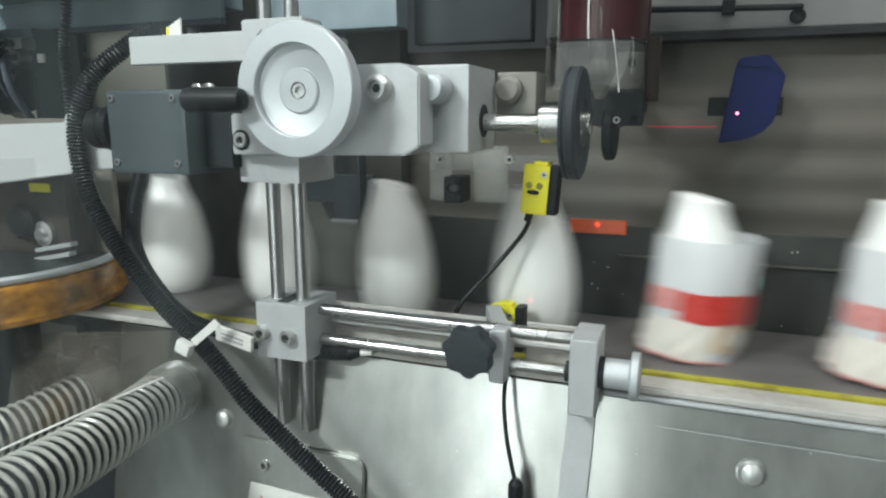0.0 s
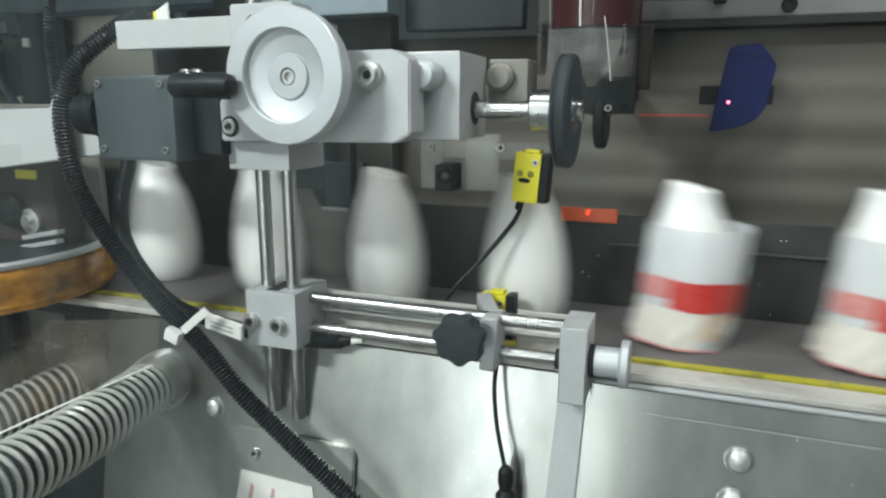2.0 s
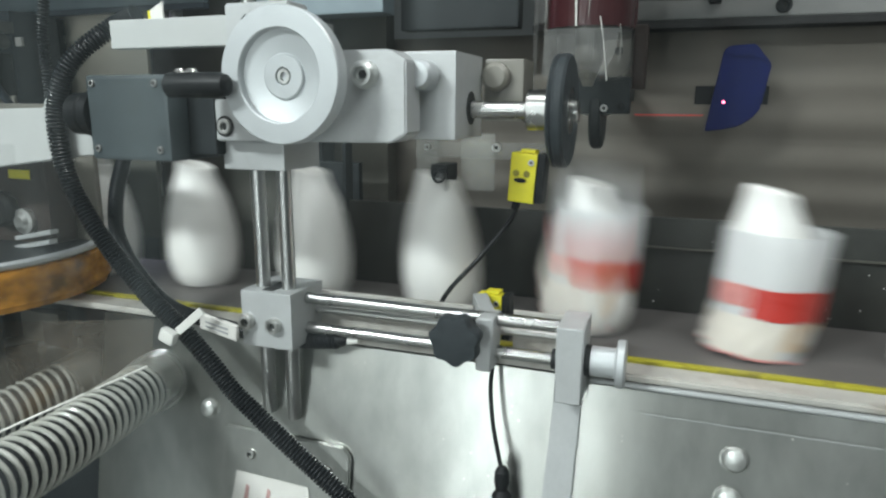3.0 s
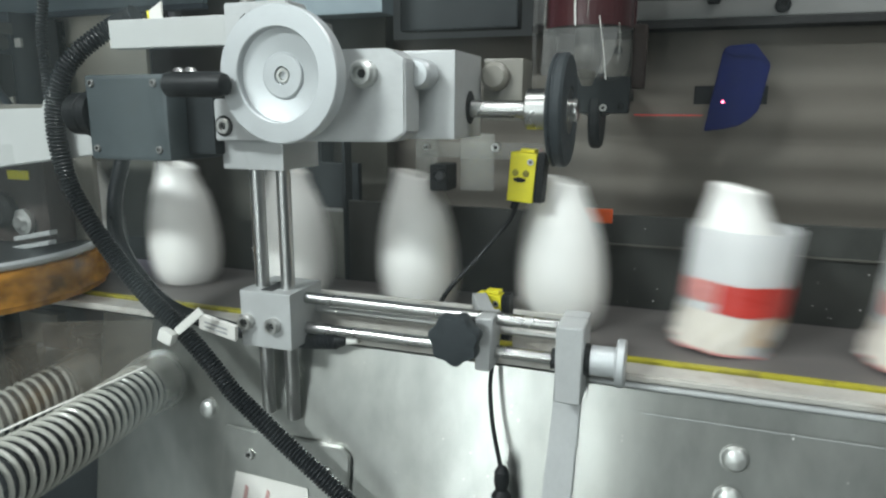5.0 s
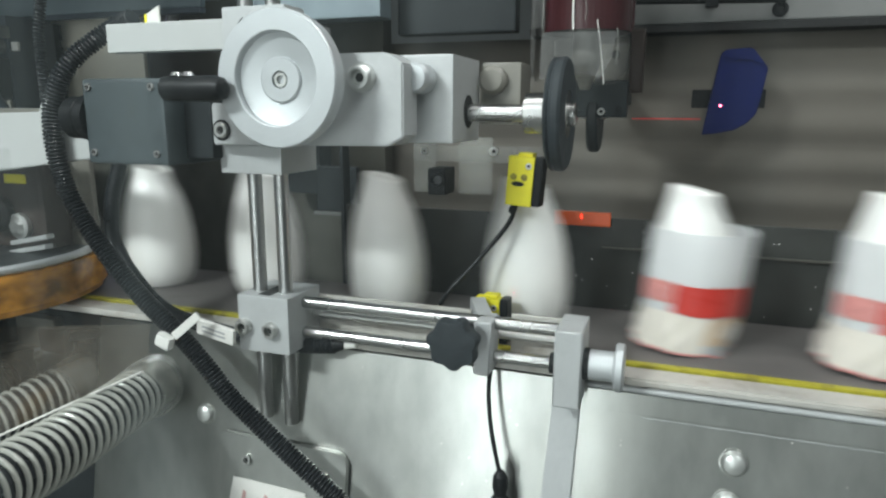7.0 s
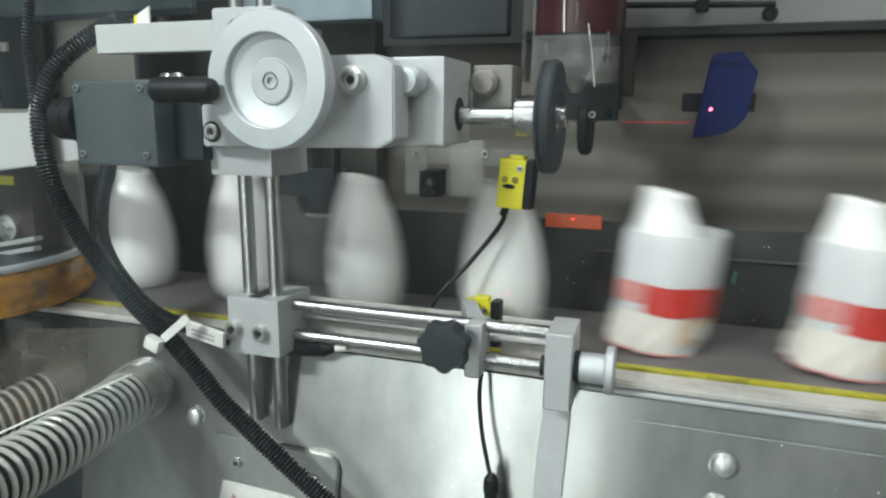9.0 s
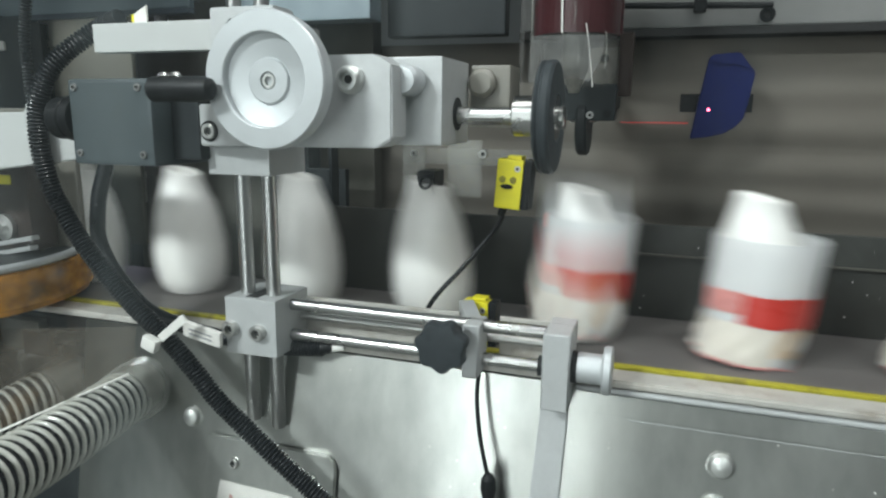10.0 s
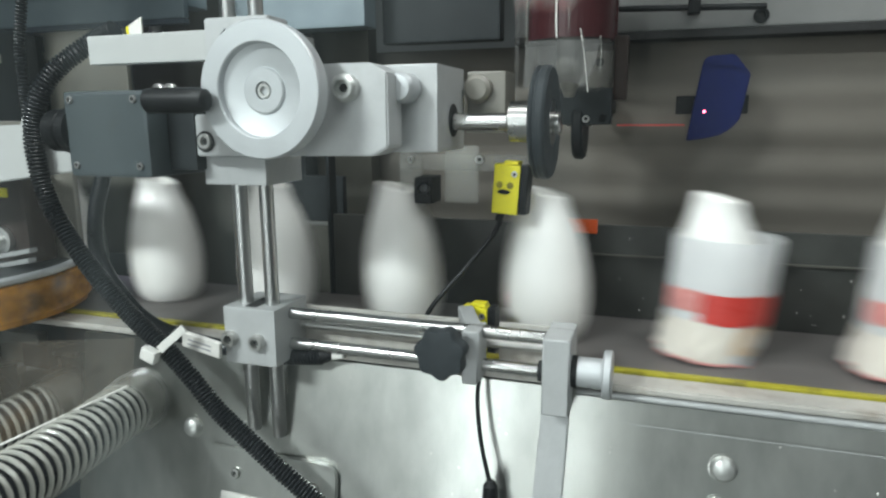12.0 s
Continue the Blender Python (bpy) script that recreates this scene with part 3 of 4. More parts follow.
    w = part("friction_wheel", lathe([(0, 0), (0.036, 0), (0.0400, 0.0015), (0.0408, 0.003), (0.0396, 0.0042), (0.0396, 0.0050), (0.0408, 0.006), (0.0408, 0.0105), (0.039, 0.0125), (0.018, 0.013), (0.017, 0.0115), (0, 0.0115)],
                                     (-0.0880, y, z - 0.001), (1, y, z - 0.001), 72), RUBBER, d, "dark grey rubber wheel with grooves")
    part("hub", lathe([(0, 0), (0.0165, 0), (0.0165, 0.0008), (0.0085, 0.001), (0.0085, 0.006), (0.0072, 0.007), (0, 0.007)], (-0.0763, y, z - 0.001), (1, y, z - 0.001), 40), STEEL, w)
    r = thing("counter_roller", (0, 0, 0), "small black roller on a dark bracket behind the film", "roller")
    part("bracket", box(-0.0869, -0.0421, 0.5990, 0.6140, 0.1835, 0.2150, 0.002), DARKMACH, r)
    part("bracket_stem", box(-0.070, -0.050, 0.6145, 0.7800, 0.196, 0.210, 0.002), DARKMACH, r)
    socket_screw(r, -0.0634, 0.5985, 0.1885, 0.0032, 0.003)
    socket_screw(r, -0.0490, 0.5985, 0.1900, 0.0030, 0.002).data.materials[0] = BLACK
    part("axle", rod((-0.084, 0.625, 0.186), (-0.060, 0.625, 0.186), 0.004), SCREW, r)
    part("wheel", lathe([(0, 0), (0.028, 0), (0.030, 0.002), (0.030, 0.008), (0.028, 0.010), (0, 0.010)], (-0.076, 0.625, 0.182), (1, 0.625, 0.182), 48), BLACK, r)


def build_mandrel():
    m = thing("film_mandrel", (-0.074, 0.5645, 0), "steel film mandrel with maroon film fed down from above", "mandrel")
    part("mandrel", lathe([(0.0, 0.210), (0.024, 0.210), (0.0335, 0.222), (0.0335, 0.3955), (0, 0.3955)], seg=48), CLEAR_FILM, m, "hazy clear film over the mandrel")
    part("film_band", lathe([(0.0338, 0.2500), (0.0343, 0.2500), (0.0343, 0.3950), (0.0338, 0.3950)], seg=48), MAROON, m, "dark red band of the film tube")
    part("core", lathe([(0.0, 0.206), (0.004, 0.206), (0.011, 0.225), (0.011, 0.396), (0, 0.396)], seg=32), HAZE, m)
    # glints on the film's folds, put in as thin pale strips
    part("film_fold_glint", sweep(spline([(-0.0070, -0.0350, 0.285), (-0.0068, -0.0350, 0.265), (-0.0062, -0.0350, 0.2496)], 8), 0.0007, 6), NYLON, m, "thin pale strip standing in for a glint along the film's folds")
    part("film_fold_glint", sweep(spline([(0.0115, -0.0345, 0.2560), (0.0140, -0.0345, 0.2420), (0.0165, -0.0345, 0.2250), (0.0185, -0.0345, 0.2091)], 12), 0.0004, 6), NYLON, m, "thin pale strip standing in for a glint along the film's folds")
    for x, z0, z1 in ((0.0060, 0.2250, 0.2440), (0.0265, 0.2230, 0.2500), (-0.0200, 0.2200, 0.2420), (0.0020, 0.2560, 0.2720)):
        part("film_fold_glint", sweep(spline([(x, -0.0352, z1), (x + 0.0012, -0.0354, (z0 + z1) / 2), (x + 0.0004, -0.0352, z0)], 8), 0.00035, 6), FROST, m, "thin pale strip standing in for a glint along the film's folds")
    part("film_fold_glint", box(-0.0330, -0.0322, -0.0200, -0.0100, 0.222, 0.290, 0), CUFF, m, "pale edge of the film")
    part("crumpled_film", prism([(-0.030, 0.2480), (0.026, 0.2470), (0.024, 0.2300), (0.016, 0.2130), (0.002, 0.2180), (-0.010, 0.2110), (-0.031, 0.2130)], -0.0362, -0.0358, 0), CLEAR_FILM, m, "crumpled pale film end")
    part("magazine", box(-0.05, 0.05, -0.05, 0.05, 0.4, 1.05, 0.003), DARKMACH, m)
    part("hanger", box(-0.02, 0.02, 0.0505, 0.62, 0.9, 0.95, 0.003), DARKMACH, m)
    part("column", box(-0.03, 0.03, 0.6205, 0.68, -0.9, 0.95, 0.003), DARKMACH, m)
    f = thing("film_guide", (0, 0, 0), "smeared clear guide plates beside the mandrel", "guide")
    part("plate", box(-0.118, -0.060, 0.665, 0.670, 0.205, 0.262, 0.001), CLEAR_FILM, f)
    part("plate", box(-0.128, -0.1235, 0.60, 0.665, 0.205, 0.34, 0.001), CLEAR_FILM, f)
    hp = part("hole_plate", box(-0.080, -0.046, 0.650, 0.653, 0.208, 0.250, 0.001), HAZE, f, "stained grey plate with holes")
    for hx, hz in ((-0.072, 0.218), (-0.055, 0.214), (-0.058, 0.240)):
        part("hole", lathe([(0, 0), (0.0035, 0), (0.004, 0.0004)], (hx, 0.6495, hz), (hx, -1, hz), 16), RECESS, hp)
    part("bar", rod((-0.095, 0.672, 0.214), (-0.065, 0.672, 0.214), 0.004), SCREW, f)
    part("side_bar", box(-0.045, -0.032, 0.64, 0.652, 0.205, 0.262, 0.003), BROWN, f)
    part("maroon_web", box(-0.112, -0.045, 0.675, 0.678, 0.262, 0.345, 0.001), MAROON, f, "dark red film web")


# ---- sensors, tape and reflector ----
def yellow_sensor(place, m):
    s = thing("photo_sensor", place, "yellow photoelectric sensor with black face and cable", "sensor", "photo sensors")
    part("housing", box(-0.0105, 0.0115, -0.0075, 0.0055, -0.0215, 0.0185, 0.0015), SENSOR, s)
    part("front_cover", box(0.0118, 0.0185, -0.0078, 0.0058, -0.0205, 0.0195, 0.0015), BLACK, s, "black sensor face")
    part("top_boss", box(-0.003, 0.009, -0.006, 0.005, 0.0187, 0.0215, 0.001), SENSOR, s)
    for x in (-0.005, 0.004):
        part("dial", lathe([(0, 0.0012), (0.0012, 0.0012), (0.0014, 0.0002), (0.0026, 0.0002), (0.0028, 0)], (x, -0.0076, 0.002), (x, -1, 0.002), 20), YELLOW, s)
    part("nameplate", lathe([(0, 0.0004), (0.0038, 0.0004), (0.004, 0)], (0, 0, 0), (0, -1, 0), 20), BLACK, s).matrix_basis = Matrix.Translation((-0.001, -0.0076, -0.0035)) @ Matrix.Diagonal((1.35, 1, 0.5, 1))
    socket_screw(s, 0.007, -0.0077, 0.0115, 0.0026, 0.001)
    part("cable_gland", rod((-0.004, -0.001, -0.0216), (-0.006, -0.001, -0.029), 0.0032), BLACK, s)
    s.matrix_basis = m
    return s


def build_sensors():
    yellow_sensor((0, 0, 0), pose(-0.1165, 0.53, 0.1345, 0, 4, -6))
    yellow_sensor((0, 0, 0), pose(-0.1385, 0.515, 0.0185, 0, 0, -4))
    c = thing("sensor_cable", (0, 0, 0), "thin black sensor cable hanging from the yellow sensor", "cable", "sensor cables")
    part("cable", sweep(spline([(-0.1225, 0.529, 0.106), (-0.128, 0.522, 0.094), (-0.148, 0.51, 0.067), (-0.172, 0.50, 0.038), (-0.185, 0.502, 0.012)], 50), 0.0020, 10), BLACK, c)
    c = thing("sensor_cable", (0, 0, 0), "thin black cable with a moulded plug below the slider", "cable", "sensor cables")
    part("cable", sweep(spline([(-0.121, 0.462, 0.0015), (-0.1205, 0.452, -0.018), (-0.1165, 0.446, -0.045), (-0.110, 0.441, -0.069), (-0.1065, 0.438, -0.077)], 40), 0.0017, 10), BLACK, c)
    part("plug", lathe([(0, 0), (0.003, 0), (0.0055, 0.004), (0.006, 0.012), (0.0045, 0.018), (0.0075, 0.022), (0.0075, 0.05), (0, 0.05)], (-0.1067, 0.4385, -0.0745), (-0.1045, 0.432, -0.125), 20), BLACK, c)
    # small black camera lens on a hazy bracket plate
    l = thing("lens_sensor", (0, 0, 0), "small black lens sensor on a clear bracket plate", "sensor")
    part("body", box(-0.2085, -0.192, 0.556, 0.585, 0.1145, 0.1385, 0.002), BLACK, l)
    part("lens", lathe([(0, 0), (0.0058, 0), (0.0062, 0.001), (0.0062, 0.006), (0.0045, 0.0065), (0.0035, 0.004), (0, 0.0045)], (-0.1985, 0.5558, 0.1285), (-0.1985, 0, 0.1285), 24), CONDUIT, l)
    p = thing("bracket_plate", (0, 0, 0), "frosted pale bracket plates hanging under the bearing block", "bracket")
    part("plate", box(-0.2340, -0.2120, 0.586, 0.590, 0.113, 0.165, 0.001), FROST, p)
    part("plate", box(-0.1895, -0.157, 0.586, 0.590, 0.113, 0.165, 0.001), FROST, p)
    part("cross_bar", box(-0.236, -0.11, 0.5905, 0.598, 0.142, 0.157, 0.001), FROST, p)
    socket_screw(p, -0.155, 0.586, 0.153, 0.004)
    socket_screw(p, -0.222, 0.586, 0.152, 0.003)
    # blue tape on a black bar
    t = thing("taped_sensor", (0, 0, 0), "blue tape wrapped over a small black sensor bar", "sensor")
    part("bar", box(0.0120, 0.0790, 0.722, 0.735, 0.1925, 0.2105, 0.001), BLACK, t)
    part("stem", box(0.038, 0.052, 0.735, 0.776, 0.194, 0.209, 0.001), DARKMACH, t)
    part("tape", prism([(0.0233, 0.1660), (0.0275, 0.1950), (0.0351, 0.2440), (0.0400, 0.2478), (0.0630, 0.2492), (0.0783, 0.2300), (0.0745, 0.205), (0.0715, 0.1872), (0.0640, 0.178), (0.0537, 0.1715), (0.038, 0.168)], 0.714, 0.722, 0.0012), BLUE, t, "creased blue tape")
    part("fold", prism([(0.0352, 0.2425), (0.0630, 0.2478), (0.0772, 0.2302), (0.070, 0.234), (0.060, 0.238), (0.047, 0.2375)], 0.7125, 0.7139, 0.0005), BLUE, t)
    part("laser_spot", lathe([(0, 0.0008), (0.0010, 0.0008), (0.0014, 0)], (0.0386, 0.7138, 0.1948), (0.0386, 0, 0.1948), 16), LASER, t, "bright red laser spot")
    o = thing("reflector_tag", (0, 0.634, 0), "bright orange reflector tag on the rear guard", "reflector")
    part("tag", box(-0.1065, -0.0530, 0.0, 0.0045, 0.0813, 0.0947, 0.001), ORANGE, o)
    beam("sensor_beam", (-0.1215, 0.512, 0.0385), (-0.1183, 0.552, 0.0373), 4.0, 0.55)
    beam("sensor_beam", (-0.0945, 0.5345, 0.1445), (-0.0804, 0.634, 0.0905), 1.4, 16.0)
    part("laser_streak", box(-0.0480, 0.0230, 0.7735, 0.7745, 0.1808, 0.1819, 0), LASER_LINE, t, "thin red laser streak")


# ---- the motor and the covers beside it ----
def build_motor():
    g = thing("gear_motor", (0, 0, 0), "dark grey gear motor with four cover screws", "motor")
    m = part("housing", box(-0.4325, -0.3560, 0.400, 0.47, 0.1475, 0.2112, 0.003), GREYBOX, g)
    part("flange", box(-0.3558, -0.3310, 0.420, 0.465, 0.1520, 0.2085, 0.002), DARKMACH, g)
    for x, z in ((-0.4260, 0.2050), (-0.3665, 0.2047), (-0.4255, 0.1560), (-0.3655, 0.1560)):
        socket_screw(m, x, 0.400, z, 0.0028, 0.0016).data.materials[0] = BEAM
    part("spindle_cover", lathe([(0, 0), (0.0070, 0), (0.0085, 0.002), (0.0085, 0.042), (0.0070, 0.0475), (0.004, 0.0495), (0, 0.050)], (-0.3330, 0.3765, 0.2023), (0, 0.3765, 0.2020), 32), BLACK, g, "black spindle cover")
    part("cover_arm", box(-0.3330, -0.3200, 0.3850, 0.4000, 0.1960, 0.2085, 0.002), BLACK, g)
    part("gland", lathe([(0, 0), (0.0185, 0), (0.0185, 0.008), (0.014, 0.010), (0.0165, 0.013), (0.0165, 0.024), (0.010, 0.027), (0, 0.027)], (-0.4330, 0.414, 0.182), (-1, 0.414, 0.182), 24), BLACK, g)
    part("button", lathe([(0, 0.003), (0.003, 0.0025), (0.0045, 0)], (-0.3225, 0.3765, 0.2107), (-0.3225, 0.3765, 1), 16), STEEL, g)
    part("button", lathe([(0, 0.003), (0.003, 0.0025), (0.0045, 0)], (-0.3130, 0.3765, 0.2107), (-0.3130, 0.3765, 1), 16), STEEL, g)
    b = thing("white_bar", (0, 0, 0), "white painted flat bar joined to the bracket", "bar")
    part("bar", box(-0.4238, -0.3155, 0.420, 0.432, 0.2318, 0.2530, 0.001), WHITE, b)
    part("paper_flag", prism([(-0.3955, 0.2531), (-0.3835, 0.2531), (-0.3835, 0.2672), (-0.3955, 0.2612)], 0.4335, 0.4350, 0), PAPER, b, "white paper flag", False)
    part("yellow_edge", box(-0.3980, -0.3958, 0.4335, 0.4350, 0.2531, 0.2610, 0), SENSOR, b, "thin yellow edge")
    w = thing("white_plate", (0, 0, 0), "white painted cover plate with a slanted lower edge", "plate")
    part("plate", prism([(-0.80, 0.106), (-0.4560, 0.1488), (-0.4545, 0.1783), (-0.5035, 0.1845), (-0.5060, 0.1940), (-0.5125, 0.1940), (-0.5150, 0.1865), (-0.80, 0.1790)], 0.4295, 0.436, 0.001), WHITE, w)
    for x, z0, z1, r in ((-0.561, 0.268, 0.9, 0.0070), (-0.628, 0.086, 0.31, 0.0045), (-0.606, 0.078, 0.31, 0.0040)):
        column = thing("guide_column", (x, 0.655, 0), "polished steel guide column under the hood", "column", "guide columns")
        part("column", lathe([(0, z0), (r * 0.8, z0), (r, z0 + 0.002), (r, z1), (0, z1)], seg=24), ROD, column)
        part("collar", lathe([(r, z0 + 0.030), (r * 1.35, z0 + 0.031), (r * 1.35, z0 + 0.038), (r, z0 + 0.039)], seg=24), SCREW, column)
    hood = thing("hood", (0, 0, 0), "blue-grey painted machine hood with dark lower edge", "hood")
    part("panel", box(-1.9, -0.47, 0.60, 0.63, 0.305, 0.9, 0.002), BLUEGREY, hood)
    part("panel", box(-0.462, -0.30, 0.66, 0.69, 0.285, 0.9, 0.002), BLUEGREY, hood)
    part("panel", box(-0.297, -0.165, 0.70, 0.72, 0.27, 0.9, 0.002), DARKMACH, hood)
    # unseen plate added to keep overhead light off the left bottles
    part("shade_plate", box(-0.80, -0.43, 0.39, 0.5995, 0.325, 0.335, 0.002), BLUEGREY, hood)
    part("edge", box(-1.9, -0.47, 0.592, 0.5995, 0.2930, 0.32, 0.002), BLUEGREY, hood)
    part("seal", box(-1.9, -0.47, 0.590, 0.5995, 0.2870, 0.2928, 0.001), BLUEDARK, hood)
    d = thing("machine_cabinet", (0, 0, 0), "dark machine cabinet wall with cream cover", "cabinet")
    part("door", box(-1.9, -0.60, 0.84, 0.86, -0.9, 0.9, 0.002), DARKMACH, d)
    part("cover", box(-0.70, -0.50, 0.801, 0.83, -0.1, 0.33, 0.003), CREAM, d, "cream enamelled cover")
    part("side", box(-0.700, -0.335, 0.745, 0.77, -0.9, 0.9, 0.002), OLIVE, d)
    part("frame", box(-0.455, -0.40, 0.70, 0.73, 0.09, 0.3, 0.002), DARKMACH, d)
    part("hatch", box(-0.40, -0.347, 0.69, 0.7, 0.072, 0.125, 0.002), DARKMACH, d)
    part("hatch_edge", box(-0.401, -0.34, 0.684, 0.69, 0.068, 0.0715, 0.0005), BEAM, d)


def build_clutter():
    v = thing("valve_block", (-0.715, 0.55, 0), "dark pneumatic valve block with grey fittings and tubes", "valve block")
    part("body", box(-0.07, 0.022, 0.0, 0.06, 0.19, 0.289, 0.004), BLUEDARK, v)
    part("coil", box(-0.055, -0.02, -0.022, -0.0005, 0.205, 0.262, 0.004), BROWN, v)
    part("coil", box(-0.010, 0.022, -0.025, -0.0005, 0.198, 0.244, 0.004), BLACK, v)
    part("fitting", rod((0.012, -0.0005, 0.256), (0.012, -0.016, 0.256), 0.008), BEAM, v, "grey fitting")
    part("fitting", rod((0.000, -0.0005, 0.262), (0.000, -0.014, 0.262), 0.005), SCREW, v, "steel fitting")
    part("nut", rod((0.014, -0.0005, 0.232), (0.014, -0.030, 0.232), 0.006), SCREW, v)
    part("tube", sweep(spline([(0.012, -0.016, 0.256), (0.022, -0.035, 0.25), (0.034, -0.04, 0.22), (0.036, -0.02, 0.185)], 30), 0.004, 10), BLUEDARK, v, "dark air tube")
    part("tube", sweep(spline([(0.0, -0.014, 0.262), (-0.01, -0.03, 0.268), (-0.03, -0.035, 0.285), (-0.035, -0.02, 0.33)], 30), 0.003, 10), BLACK, v, "black air tube")
    part("post", box(-0.02, 0.01, 0.0605, 0.09, -0.9, 0.289, 0.003), DARKMACH, v)
    part("name_tag", box(0.030, 0.0395, -0.0030, 0.0, 0.2505, 0.2600, 0.0008), PAPER, v, "small white tag")
    part("manifold", box(-0.060, 0.028, -0.018, -0.0006, 0.2640, 0.2760, 0.002), BEAM, v, "grey manifold bar")
    for k in range(5):
        part("port", rod((-0.050 + 0.016 * k, -0.0180, 0.270), (-0.050 + 0.016 * k, -0.026, 0.270), 0.0042), (BLACK, SCREW)[k % 2], v)
        part("tube", sweep(spline([(-0.050 + 0.016 * k, -0.026, 0.270), (-0.048 + 0.016 * k, -0.040, 0.262), (-0.040 + 0.015 * k, -0.034, 0.235), (-0.035 + 0.014 * k, -0.014, 0.198)], 18), 0.0026, 8), (BLACK, BLUEDARK)[k % 2], v)
    part("white_clip", prism([(-0.030, 0.186), (0.030, 0.189), (0.030, 0.199), (0.012, 0.195), (0.006, 0.203), (-0.008, 0.194), (-0.030, 0.196)], -0.012, -0.009, 0.0005), HAZE, v, "pale torn plastic edge")
    c = thing("clear_cover", (0, 0, 0), "clear acrylic cover with greasy smears over the drive", "cover")
    m = part("sheet", box(-0.11, 0.10, -0.002, 0.002, -0.035, 0.035, 0.001), CLEAR, c)
    m.matrix_basis = pose(-0.60, 0.505, -0.062, -50, -14, 0)
    part("bolt", rod((-0.520, 0.50, -0.06), (-0.520, 0.50, -0.025), 0.004), STEEL, c)
    part("bracket", box(-0.66, -0.61, 0.50, 0.507, -0.12, -0.035, 0.002), DARKMACH, c)
    part("bracket", box(-0.745, -0.72, 0.485, 0.50, -0.12, -0.045, 0.002), BROWN, c)
    part("cross_bar", box(-0.76, -0.46, 0.508, 0.516, -0.050, -0.036, 0.002), BROWN, c, "rust-brown cross bar")
    part("link", rod((-0.70, 0.50, -0.075), (-0.52, 0.50, -0.03), 0.005), SCREW, c)
    rnd = random.Random(21)
    for n in range(38):
        x, y, z = rnd.uniform(-0.80, -0.49), rnd.uniform(0.488, 0.53), rnd.uniform(-0.115, -0.015)
        mat = (SCREW, HAZE, BROWN, HAZE, ALU, AMBER, HAZE)[n % 7]
        if n % 2:
            w, h = rnd.uniform(0.008, 0.03), rnd.uniform(0.006, 0.02)
            part("bracket_piece", box(x - w, x + w, y, y + 0.012, z - h, z + h, 0.002), mat, c)
        else:
            part("stud", rod((x - rnd.uniform(0.01, 0.05), y, z - 0.012), (x + rnd.uniform(0.01, 0.05), y + 0.01, z + 0.012), rnd.uniform(0.003, 0.008)), mat, c)
    part("smeared_sheet", box(-0.80, -0.520, 0.4800, 0.4815, -0.105, -0.012, 0), CLEAR, c, "greasy clear sheet")
    part("grease_cup", lathe([(0, 0), (0.008, 0), (0.009, 0.01), (0.006, 0.016), (0, 0.017)], (-0.525, 0.495, -0.035), (-0.525, 0.495, 1), 20), YELLOW, c, "dirty yellow grease cup")


shutter = thing("shutter_plate", (0, 0, 0), "cream and olive-grey shutter plate that lifts above the belt", "shutter")
part("plate", box(-0.735, -0.585, 0.630, 0.636, 0.1550, 0.300, 0.003), CREAM, shutter)
part("apron", box(-0.735, -0.585, 0.630, 0.636, 0.030, 0.1545, 0.002), OLIVE, shutter, "dull olive-grey lower half")
part("rib", box(-0.730, -0.590, 0.6275, 0.6298, 0.262, 0.270, 0.001), CREAM, shutter)


def build_far_light():
    w = thing("lit_doorway", (0, 0, 0), "glowing lilac-white backdrop panel standing in for the lit hall behind the machine", "doorway", kind="structure")
    # glowing panel added in place of the lit hall beyond
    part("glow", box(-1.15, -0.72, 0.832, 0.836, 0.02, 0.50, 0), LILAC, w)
    for x, z0, z1 in ((-1.02, 0.03, 0.14), (-0.93, 0.04, 0.19), (-0.86, 0.03, 0.12), (-0.80, 0.05, 0.16)):
        part("far_machine", box(x, x + 0.035, 0.826, 0.831, z0, z1, 0.001), BLUEDARK, w)
    part("bar", box(-1.15, -0.72, 0.826, 0.831, 0.345, 0.36, 0.001), HAZE, w)


